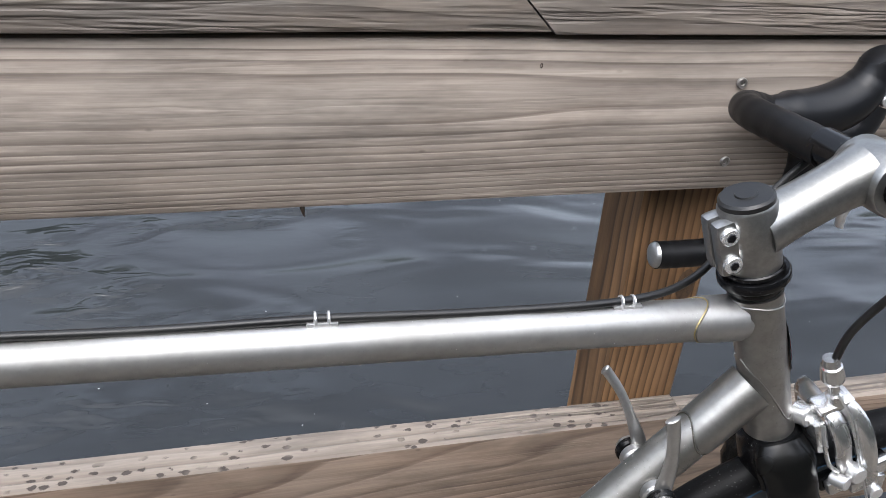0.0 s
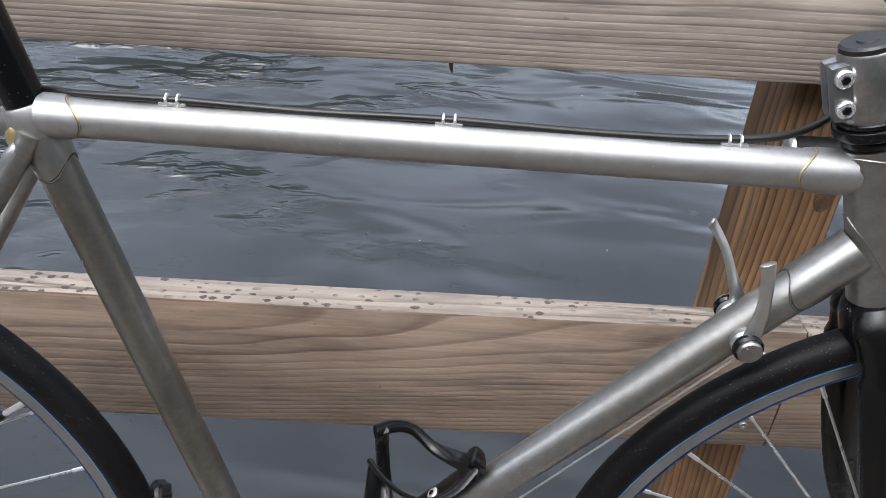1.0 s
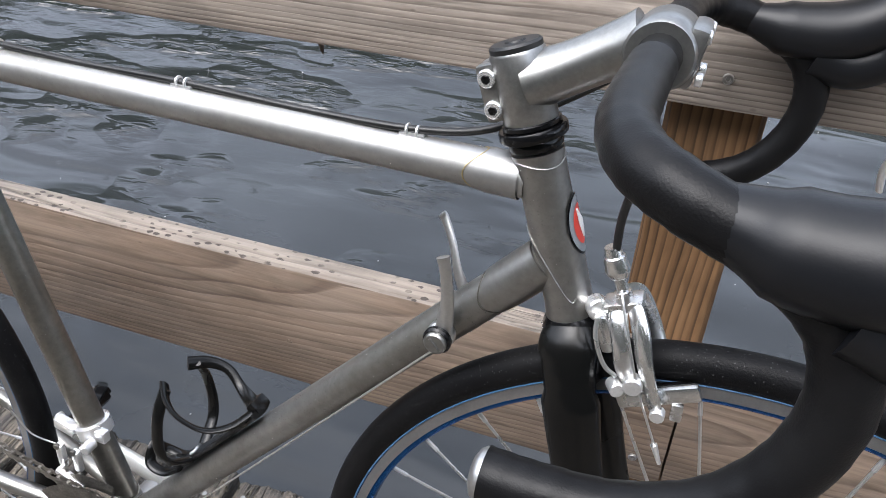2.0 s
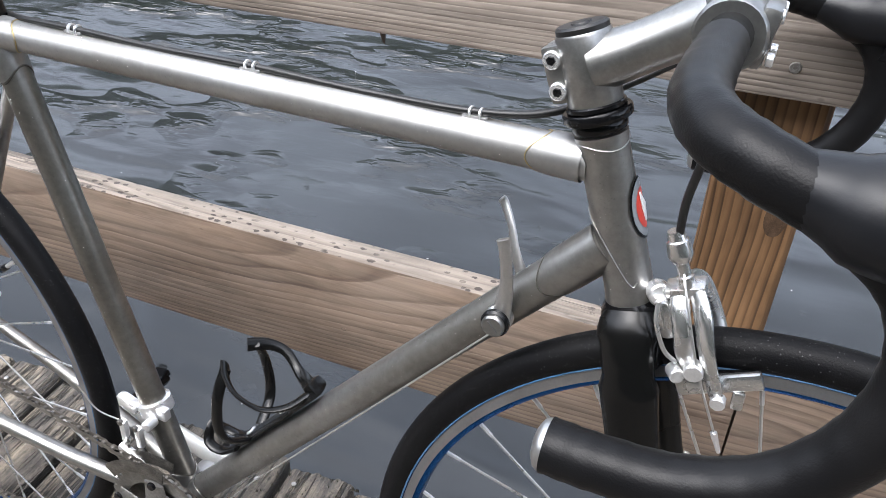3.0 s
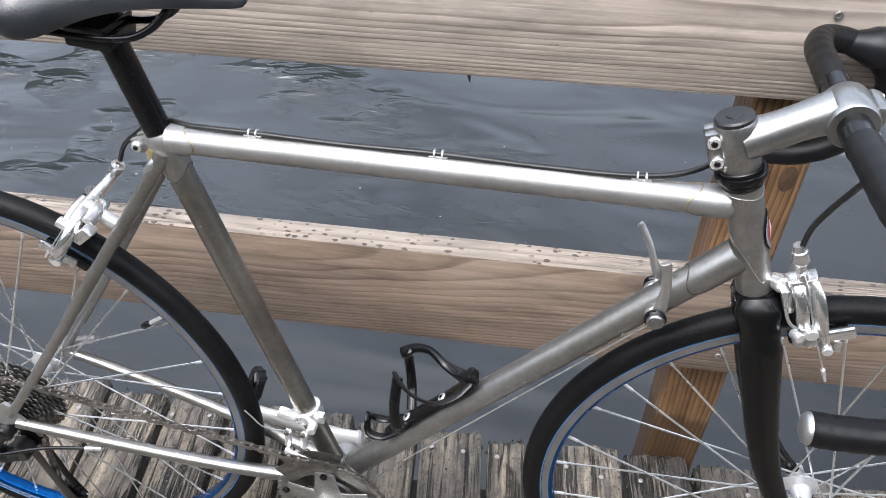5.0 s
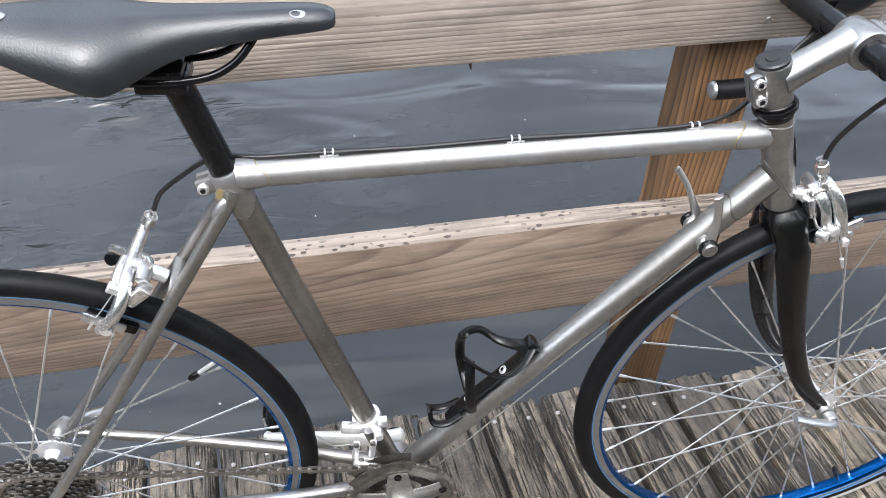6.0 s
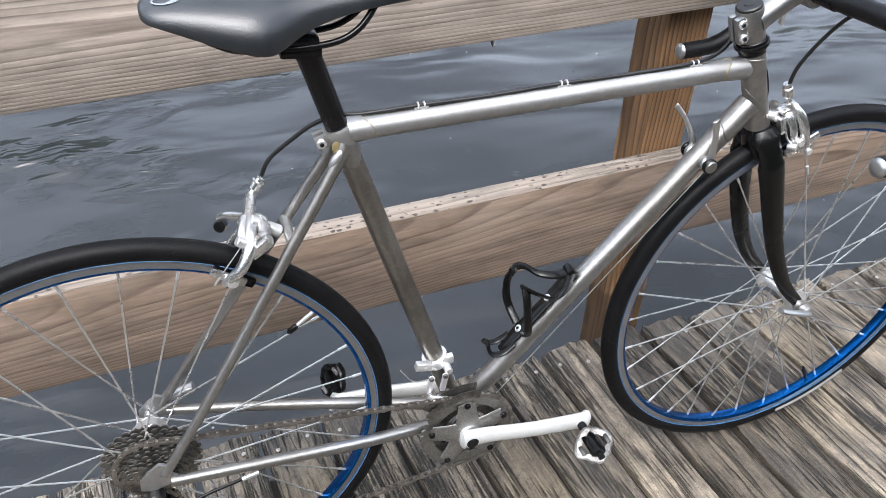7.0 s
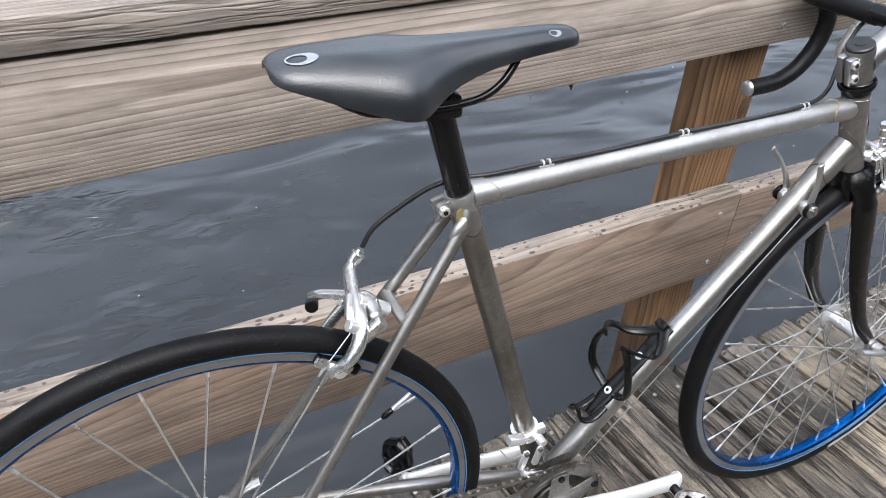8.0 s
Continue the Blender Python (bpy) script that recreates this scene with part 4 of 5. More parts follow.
tube("cable_tail", spline([fc + Vector((-0.02, -0.03, -0.01)), fc + Vector((-0.045, -0.038, 0.002)), fc + Vector((-0.058, -0.040, 0.022)), fc + Vector((-0.064, -0.042, 0.034))], 5), 0.0009, STEEL, fd, seg=6)

# seat post and saddle
post_dir = Vector((-0.026, 0, 0.100)).normalized()
tube("seatpost", [SEAT - sd * 0.01, SEAT + post_dir * 0.088, SEAT + post_dir * 0.092, SEAT + post_dir * 0.106], [0.0136, 0.0136, 0.0142, 0.0142], BLACK, bike, "gloss black seatpost", seg=24)
saddle = new("saddle")
saddle.parent = bike
tagged(saddle, "black padded saddle beaded with rain")
stations = [(-0.337, 0.013, 0.667, 0.659), (-0.333, 0.025, 0.671, 0.656), (-0.322, 0.034, 0.674, 0.653), (-0.302, 0.041, 0.675, 0.646), (-0.280, 0.049, 0.675, 0.637), (-0.256, 0.057, 0.674, 0.629), (-0.236, 0.066, 0.673, 0.624), (-0.222, 0.063, 0.672, 0.622), (-0.208, 0.052, 0.671, 0.624), (-0.190, 0.038, 0.670, 0.631), (-0.160, 0.029, 0.669, 0.640), (-0.120, 0.0235, 0.668, 0.645), (-0.080, 0.0200, 0.667, 0.647), (-0.056, 0.0180, 0.666, 0.648), (-0.044, 0.0145, 0.663, 0.648), (-0.038, 0.008, 0.659, 0.650)]
bm = bmesh.new()
loops = []
for x, w, top, low in stations:
    ring = []
    for j in range(28):
        a = math.pi * j / 27
        cs = math.cos(a)
        yy = w * (abs(cs) ** 0.75) * (1 if cs > 0 else -1)
        zz = low + (top - low) * (math.sin(a) ** 0.80)
        if abs(yy) < 0.010 and -0.30 < x < -0.08:
            zz -= 0.002 * (1 - abs(yy) / 0.010)
        ring.append(bm.verts.new((x, yy, zz)))
    for j in range(27, -1, -1):
        v = ring[j].co
        ring.append(bm.verts.new((v.x * 0.985 - 0.003, v.y * 0.90, low + 0.006 + 0.35 * (v.z - low))))
    loops.append(ring)
for a, b in zip(loops, loops[1:]):
    for j in range(len(a)):
        k = (j + 1) % len(a)
        bm.faces.new((a[j], a[k], b[k], b[j]))
bm.faces.new(loops[0])
bm.faces.new(loops[-1])
shell = part("saddle_cover", bm, SADDLE, saddle)
sub = shell.modifiers.new("smooth", "SUBSURF")
sub.levels = sub.render_levels = 1


def saddle_top(x, y):
    """The height of the saddle's cover."""
    for p, q in zip(stations, stations[1:]):
        if p[0] <= x <= q[0]:
            f = (x - p[0]) / (q[0] - p[0])
            w, top, low = (p[k] + (q[k] - p[k]) * f for k in (1, 2, 3))
            cs = min(1.0, abs(y) / w) ** (1 / 0.75)
            return low + (top - low) * math.sqrt(1 - cs * cs) ** 0.80
    return 0.67


def print_ring(name, cx, cy, rx, ry, wide, label):
    """A flat printed ring that follows the cover."""
    bm = bmesh.new()
    rows_ = []
    for j in range(40):
        t = 2 * math.pi * j / 40
        heavy = wide * (1.0 + 0.7 * math.cos(t))
        pair = []
        for k in (1.0, 1.0 - heavy):
            x, y = cx + k * rx * math.cos(t), cy + k * ry * math.sin(t)
            pair.append(bm.verts.new((x, y, saddle_top(x, y) + 0.0005)))
        rows_.append(pair)
    for p, q in zip(rows_, rows_[1:] + rows_[:1]):
        bm.faces.new((p[0], q[0], q[1], p[1]))
    return part(name, bm, MARK, saddle, label)


print_ring("oval_mark", -0.309, -0.013, 0.014, 0.009, 0.40, "pale oval print at the saddle's rear")
print_ring("side_mark", -0.070, -0.0125, 0.0065, 0.0032, 0.40, "small pale print on the saddle's nose")
for s in (-1, 1):
    tube("saddle_rail", spline([(-0.300, 0.024 * s, 0.650), (-0.270, 0.023 * s, 0.628), (-0.240, 0.022 * s, 0.618), (-0.165, 0.022 * s, 0.615), (-0.128, 0.019 * s, 0.626), (-0.100, 0.011 * s, 0.655)], 6), 0.0036, BLACK, saddle, seg=12)
bm = bmesh.new()
block(bm, (-0.190, 0, 0.610), (0.044, 0.050, 0.013), pose(0, 0, 0, 0, 4, 0), 0.004)
block(bm, (-0.190, 0, 0.622), (0.040, 0.052, 0.008), pose(0, 0, 0, 0, 4, 0), 0.003)
part("rail_clamp", bm, BLACK, saddle)

# headset, stem and handlebar
up_dir = -STEER
bm = bmesh.new()
for a, b, r in ((-0.004, 0.003, 0.0178), (0.003, 0.010, 0.0222), (0.010, 0.014, 0.0190)):
    p, q = HEAD_T + up_dir * a, HEAD_T + up_dir * b
    sweep(bm, [p, p + (q - p) * 0.2, p + (q - p) * 0.8, q], [r - 0.001, r, r, r - 0.001], seg=28)
part("headset_cup", bm, BLACK, bike, "black headset cap ring")
stem = new("stem")
stem.parent = bike
tagged(stem, "forged silver alloy stem wet with rain")
S0, S1 = HEAD_T + up_dir * 0.012, HEAD_T + up_dir * 0.058
bm = bmesh.new()
sweep(bm, [S0, S0 + up_dir * 0.002, S1 - up_dir * 0.002, S1], [0.0165, 0.0175, 0.0175, 0.0165], seg=28)
mid = (S0 + S1) / 2
CL = Vector((0.4590, 0, 0.6000))
ext = [mid + Vector((0.004, 0, 0.004)), mid.lerp(CL, 0.3) + Vector((0, 0, 0.003)), mid.lerp(CL, 0.65) + Vector((0, 0, 0.006)), CL + Vector((-0.010, 0, 0.002))]
sweep(bm, spline(ext, 5), [0.0195 - 0.0035 * math.sin(math.pi * k / 15) for k in range(16)], seg=22, flat=0.98)
back = Vector((0.3665, 0, 0.5590))
for s in (-1, 1):
    block(bm, back + Vector((-0.001, 0.0060 * s, 0)), (0.016, 0.0105, 0.037), pose(0, 0, 0, 0, -20, 0), 0.004)
part("stem_body", bm, STEM, stem)
for k in (-0.0098, 0.0098):
    c = back + up_dir * k + Vector((-0.002, -0.0110, 0))
    bm = bmesh.new()
    disc(bm, c, (0, 1, 0), 0.0058, 0.006, seg=18)
    bolt = part("clamp_bolt", bm, CHROME, stem)
    bm = bmesh.new()
    disc(bm, c + Vector((0, -0.0034, 0)), (0, 1, 0), 0.0030, 0.001, seg=6)
    part("bolt_socket", bm, BLACK, bolt)
bm = bmesh.new()
sweep(bm, [S1 - up_dir * 0.001, S1 + up_dir * 0.003, S1 + up_dir * 0.0045], [0.0165, 0.0165, 0.0150], seg=28)
part("top_cap", bm, PLASTIC, stem, "dark wet top cap")
bm = bmesh.new()
sweep(bm, [S1 + up_dir * 0.0040, S1 + up_dir * 0.0055], [0.007, 0.0062], seg=20)
part("top_cap_bolt", bm, PLASTIC, stem)
bm = bmesh.new()
sweep(bm, [CL + Vector((0, -0.021, 0)), CL + Vector((0, -0.019, 0)), CL + Vector((0, 0.019, 0)), CL + Vector((0, 0.021, 0))], [0.0185, 0.0200, 0.0200, 0.0185], seg=28)
part("bar_clamp", bm, STEM, stem)
bm = bmesh.new()
block(bm, CL + Vector((0.016, 0, 0.0)), (0.011, 0.036, 0.034), pose(0, 0, 0, 0, 10, 0), 0.004)
part("face_plate", bm, STEM, stem)
for s in (-1, 1):
    for q in (-1, 1):
        bm = bmesh.new()
        disc(bm, CL + Vector((0.0225, 0.011 * s, 0.0115 * q)), (1, 0, 0), 0.004, 0.004, seg=12)
        part("face_bolt", bm, CHROME, stem)

bars = new("handlebar")
bars.parent = bike
tagged(bars, "black taped drop handlebar with hoods")
tube("bar_tube", [(CL.x, -0.055, CL.z), (CL.x, 0.055, CL.z)], 0.0127, BLACK, bars, seg=20)
BAR = [(0.459, 0.048, 0.600), (0.460, 0.10, 0.600), (0.463, 0.145, 0.599), (0.474, 0.175, 0.597), (0.495, 0.190, 0.592), (0.525, 0.195, 0.582), (0.550, 0.197, 0.562), (0.559, 0.199, 0.533), (0.551, 0.201, 0.498), (0.528, 0.203, 0.468), (0.494, 0.204, 0.452), (0.460, 0.205, 0.449), (0.437, 0.205, 0.449)]
ROLL = 0.03  # the bar sits slightly turned in its clamp
for s in (-1, 1):
    pts = spline([(x, y * s, z - ROLL * s * y) for x, y, z in BAR], 9)
    dip = ROLL * s * 0.2
    n = len(pts)
    # tape with small ridges where the turns overlap
    rad = [0.0126 + 0.0005 * (1 - (k * 0.25) % 1.0) for k in range(n)]
    tape = part("bar_tape", sweep(bmesh.new(), pts, rad, seg=20), TAPE, bars)
    e = pts[-1]
    bm = bmesh.new()
    sweep(bm, [e - Vector((q, 0, 0)) for q in (-0.001, 0.0015, 0.0035, 0.0052, 0.0060)], [0.0126, 0.0122, 0.0108, 0.0072, 0.0030], seg=24)
    part("bar_plug", bm, ALLOY, bars, "silver bar-end plug")
    lever = new("brake_lever")
    lever.parent = bike
    tagged(lever, "black rubber brake hood with an alloy lever")
    bm = bmesh.new()
    body = spline([(x, y * s, z - dip) for x, y, z in ((0.500, 0.1905, 0.590), (0.538, 0.195, 0.585), (0.570, 0.197, 0.589), (0.592, 0.198, 0.601), (0.602, 0.198, 0.618), (0.604, 0.198, 0.631), (0.601, 0.198, 0.637))], 6)
    m_ = len(body)
    rr = [0.0182 + 0.0050 * math.sin(math.pi * min(1.0, k / (0.62 * m_))) if k < 0.62 * m_ else 0.0172 - 0.003 * (k - 0.62 * m_) / (0.38 * m_) for k in range(m_)]
    rr[-1], rr[-2] = 0.006, 0.0115
    rr[0], rr[1], rr[2], rr[3] = 0.0115, 0.0135, 0.0155, 0.0175
    sweep(bm, body, rr, seg=20, flat=0.95)
    low = spline([(x, y * s, z - dip) for x, y, z in ((0.552, 0.197, 0.570), (0.578, 0.198, 0.564), (0.600, 0.198, 0.574), (0.608, 0.198, 0.594))], 5)
    sweep(bm, low, [0.018, 0.0165], seg=18)
    part("hood", bm, HOODR, lever)
    bm = bmesh.new()
    blade = spline([(x, y * s, z - dip) for x, y, z in ((0.616, 0.198, 0.610), (0.642, 0.200, 0.592), (0.650, 0.204, 0.555), (0.640, 0.210, 0.515), (0.630, 0.215, 0.485), (0.632, 0.218, 0.465))], 6)
    sweep(bm, blade, [0.0085, 0.0055], seg=14, flat=0.55)
    part("lever_blade", bm, CHROME, lever, "silver brake lever blade")
    bm = bmesh.new()
    disc(bm, (0.611, 0.198 * s, 0.600 - dip), (0, 1, 0), 0.006, 0.036, seg=14)
    part("lever_pivot", bm, CHROME, lever)

# head badge: an oval of plain shapes
bdir = STEER
badge_root = HEAD_T.lerp(HEAD_B, 0.47)
for name, ra, rb, lift, mat_ in (("badge_plate", 0.0125, 0.0215, 0.0008, BLACK), ("badge_border", 0.0112, 0.0200, 0.0012, MARK), ("badge_field", 0.0080, 0.0140, 0.0016, RED)):
    bm = bmesh.new()
    fan = []
    ahead = Vector((0, 1, 0)).cross(bdir).normalized()
    if ahead.x < 0:
        ahead = -ahead
    for rad_k in (1.0, 0.66, 0.33):
        row = []
        for j in range(32):
            t = 2 * math.pi * j / 32
            ang = ra * rad_k * math.cos(t) / 0.0168
            row.append(bm.verts.new(badge_root + bdir * (rb * rad_k * math.sin(t)) + (0.0168 + lift) * (math.cos(ang) * ahead + math.sin(ang) * Vector((0, 1, 0)))))
        fan.append(row)
    for p, q in zip(fan, fan[1:]):
        for j in range(32):
            bm.faces.new((p[j], p[(j + 1) % 32], q[(j + 1) % 32], q[j]))
    bm.faces.new(fan[-1])
    badge = part(name, bm, mat_, bike)
bm = bmesh.new()
sweep(bm, [badge_root + ahead * 0.0185 + bdir * 0.010 + Vector((0, 0.002, 0)), badge_root + ahead * 0.0188 + bdir * -0.002, badge_root + ahead * 0.0185 + bdir * -0.011 + Vector((0, -0.003, 0))], [0.0015, 0.0035, 0.001], seg=8, flat=0.3, up=(1, 0, 0))
part("badge_wing", bm, WHITE, bike, "white swoosh on the badge")


# brake calipers
def caliper(root_name, label, at, turn, barrel):
    """A dual-pivot caliper. Its own axes: x away from the frame, y to the wire's side, z up from the wheel. barrel: the housing stop."""
    c = new(root_name)
    c.parent = bike
    c.matrix_basis = Matrix.Translation(at) @ turn
    tagged(c, label)
    b = Vector(barrel)
    arm = spline([b - Vector((0, 0, 0.008)), b - Vector((0.0, 0.10 * b.y, 0.018)), (0.036, 0.35 * b.y, 0.004), (0.035, -0.012, -0.004), (0.031, -0.030, -0.020), (0.031, -0.035, -0.042), (0.034, -0.031, -0.058), (0.035, -0.027, -0.070)], 5)
    n = len(arm)
    part("brake_arm", sweep(bmesh.new(), arm, [0.0060 + 0.0038 * math.sin(math.pi * min(1.0, k / (0.85 * n))) for k in range(n)], seg=16, flat=0.8), BRAKE, c, "polished brake arm")
    arm = spline([(0.022, -0.020, 0.006), (0.022, 0.0, 0.010), (0.025, 0.017, 0.004), (0.029, 0.025, -0.016), (0.032, 0.027, -0.042), (0.035, 0.026, -0.066)], 5)
    n = len(arm)
    part("brake_arm", sweep(bmesh.new(), arm, [0.0074 + 0.0014 * math.sin(math.pi * k / (n - 1)) - 0.0015 * k / n for k in range(n)], seg=16, flat=0.75), BRAKE, c, "polished brake arm")
    bm = bmesh.new()
    block(bm, (0.019, -0.022, -0.010), (0.014, 0.016, 0.034), pose(0, 0, 0, 10, -14, 0), 0.005)
    part("caliper_body", bm, BRAKE, c, "polished caliper body")
    part("brake_link", sweep(bmesh.new(), spline([(0.042, -0.018, -0.014), (0.043, -0.004, -0.004), (0.041, 0.010, 0.002)], 5), [0.0052, 0.0062], seg=12), BRAKE, c)
    part("pivot_bolt", disc(bmesh.new(), (0.018, 0.0, 0.006), (1, 0, 0), 0.0080, 0.040, seg=18), CHROME, c)
    part("pivot_bolt", disc(bmesh.new(), (0.030, 0.026, -0.010), (1, 0, 0), 0.0070, 0.020, seg=18), CHROME, c)
    bm = bmesh.new()
    sweep(bm, [b + Vector((0, 0, q)) for q in (-0.020, -0.013, -0.0125, -0.007, -0.0065, 0.004, 0.0045, 0.009)], [0.0056, 0.0056, 0.0042, 0.0042, 0.0078, 0.0078, 0.0050, 0.0044], seg=14)
    part("barrel_adjuster", bm, BRAKE, c)
    w0 = Vector((0.040, -0.024, -0.012))
    tube("brake_wire", [b - Vector((0, 0, 0.010)), w0, w0 + Vector((0.004, 0.0, -0.060))], 0.0008, STEEL, c, seg=6)
    part("wire_cap", sweep(bmesh.new(), [w0 + Vector((0.004, 0, -0.052)), w0 + Vector((0.004, 0, -0.066))], [0.0020, 0.0012], seg=8), CHROME, c)
    part("anchor_bolt", disc(bmesh.new(), w0, (1, 0, 0), 0.0064, 0.018, seg=12), CHROME, c)
    for s in (-1, 1):
        shoe = part("brake_pad", block(bmesh.new(), (0.026, 0.0155 * s, -0.064), (0.055, 0.009, 0.012), None, 0.003), BLACK, c, "black brake pad")
        part("pad_holder", block(bmesh.new(), (0.034, 0.0225 * s, -0.063), (0.046, 0.006, 0.011), None, 0.003), BRAKE, shoe, "silver pad holder")
        part("pad_bolt", disc(bmesh.new(), (0.030, 0.030 * s, -0.062), (0, 1, 0), 0.0068, 0.012, seg=12), CHROME, shoe)
    return c


def front_caliper(root_name, label, at, turn):
    """A dual-pivot caliper with both arms hung on the wire's side. Axes as in caliper()."""
    c = new(root_name)
    c.parent = bike
    c.matrix_basis = Matrix.Translation(at) @ turn
    tagged(c, label)

    def bar(name, points, widths, thick=0.55, label=""):
        pts = spline(points, 6)
        n = len(pts)
        rad = []
        for k in range(n):
            f = k / (n - 1) * (len(widths) - 1)
            j = min(int(f), len(widths) - 2)
            rad.append(widths[j] + (widths[j + 1] - widths[j]) * (f - j))
        return part(name, sweep(bmesh.new(), pts, rad, seg=16, flat=thick, up=(0, 1, 0)), BRAKE, c, label)

    bar("brake_arm", [(0.026, 0.012, 0.004), (0.0255, 0.021, -0.004), (0.0255, 0.027, -0.018), (0.024, 0.029, -0.034), (0.026, 0.029, -0.048)], [0.0056, 0.0066, 0.0064, 0.0060, 0.0054], label="polished inner brake arm")
    bar("brake_arm", [(0.033, 0.010, 0.004), (0.0375, 0.018, 0.000), (0.0395, 0.026, -0.012), (0.0390, 0.031, -0.028), (0.0385, 0.032, -0.044), (0.0385, 0.031, -0.068)], [0.0056, 0.0070, 0.0076, 0.0072, 0.0066, 0.0058], label="polished curved brake arm")
    bar("brake_arm", [(0.024, 0.008, 0.000), (0.026, -0.012, -0.002), (0.030, -0.028, -0.014), (0.033, -0.033, -0.040), (0.036, -0.028, -0.066)], [0.0070, 0.0078, 0.0074, 0.0066, 0.0056], label="polished far brake arm")
    part("arm_yoke", block(bmesh.new(), (0.030, 0.012, 0.005), (0.026, 0.015, 0.0065), pose(0, 0, 0, -12, 0, 0), 0.0025), BRAKE, c)
    part("caliper_body", block(bmesh.new(), (0.014, 0.012, -0.014), (0.010, 0.022, 0.028), None, 0.004), BRAKE, c, "polished caliper body")
    part("return_spring", sweep(bmesh.new(), spline([(0.014, 0.026, 0.002), (0.011, 0.030, -0.010), (0.012, 0.031, -0.030), (0.018, 0.031, -0.040)], 5), 0.0016, seg=8), STEEL, c)
    for x, y, z, r, n_ in ((0.010, 0.008, 0.000, 0.0080, "pivot_bolt"), (0.0165, 0.0335, -0.046, 0.0050, "pivot_bolt")):
        part(n_, disc(bmesh.new(), (x, y, z), (0.5, 1, 0), r, 0.012, seg=18), CHROME, c)
    b = Vector((0.031, 0.014, 0.030))
    part("barrel_adjuster", sweep(bmesh.new(), [b + Vector((0, 0, q)) for q in (-0.026, -0.016, -0.0155, -0.006, -0.0055, -0.0015, 0.000, 0.009, 0.010, 0.016)], [0.0058, 0.0058, 0.0040, 0.0040, 0.0062, 0.0080, 0.0080, 0.0072, 0.0060, 0.0052], seg=10), BRAKE, c)
    w0 = Vector((0.0315, 0.036, -0.044))
    tube("brake_wire", [b + Vector((0, 0, -0.010)), (0.0325, 0.028, 0.004), w0, w0 + Vector((0.003, 0.002, -0.052))], 0.0009, STEEL, c, seg=6)
    part("wire_cap", sweep(bmesh.new(), [w0 + Vector((0.0026, 0.002, -0.046)), w0 + Vector((0.003, 0.002, -0.062))], [0.0026, 0.0014], seg=8), CHROME, c)
    part("anchor_bolt", disc(bmesh.new(), (0.0285, 0.033, -0.045), (0.1, 1, 0), 0.0066, 0.010, seg=12), CHROME, c)
    part("anchor_plate", block(bmesh.new(), (0.0275, 0.034, -0.056), (0.010, 0.006, 0.009), None, 0.002), BRAKE, c)
    for s in (-1, 1):
        shoe = part("brake_pad", block(bmesh.new(), (0.036, 0.0155 * s, -0.064), (0.054, 0.009, 0.012), None, 0.003), BLACK, c, "black brake pad")
        part("pad_holder", block(bmesh.new(), (0.040, 0.0225 * s, -0.062), (0.056, 0.007, 0.0125), pose(0, 0, 0, 0, -4, 0), 0.003), BRAKE, shoe, "silver pad holder")
        part("pad_fin", block(bmesh.new(), (0.050, 0.0245 * s, -0.074), (0.008, 0.005, 0.014), pose(0, 0, 0, 0, 20, 0), 0.002), BRAKE, shoe)
        part("pad_bolt", disc(bmesh.new(), (0.040, 0.0345 * s, -0.068), (0, 1, 0), 0.0050, 0.008, seg=12), CHROME, shoe)
    return c


def turned(d, up_hint):
    """Axes with x along d and z near up_hint, mirrored across."""
    x = Vector(d).normalized()
    z = (Vector(up_hint) - x * Vector(up_hint).dot(x)).normalized()
    y = z.cross(x)
    return Matrix((x, -y, z)).transposed().to_4x4()


up_f, up_r = Vector((-0.375, 0, 0.927)), Vector((0.58, 0, 0.815))
on_f, on_r = Vector((0.927, 0, 0.375)), Vector((-0.815, 0, 0.58))
front_brake = front_caliper("front_brake", "polished silver dual-pivot front brake caliper", FRONT + up_f * 0.371 + on_f * 0.005, turned(on_f, up_f))
rear_brake = caliper("rear_brake", "polished silver dual-pivot rear brake caliper", REAR + up_r * 0.371 + on_r * 0.006, turned(on_r, up_r), (0.035, 0.048, 0.032))
part("cable_anchor", disc(bmesh.new(), (0.045, 0.056, -0.043), (0.5, -1, 0.2), 0.0075, 0.018, seg=14), BLACK, rear_brake, "black cable anchor")
part("anchor_lever", sweep(bmesh.new(), spline([(0.036, 0.018, 0.000), (0.043, 0.034, -0.012), (0.050, 0.048, -0.024), (0.051, 0.058, -0.034)], 5), [0.0062, 0.0048], seg=10), BRAKE, rear_brake)

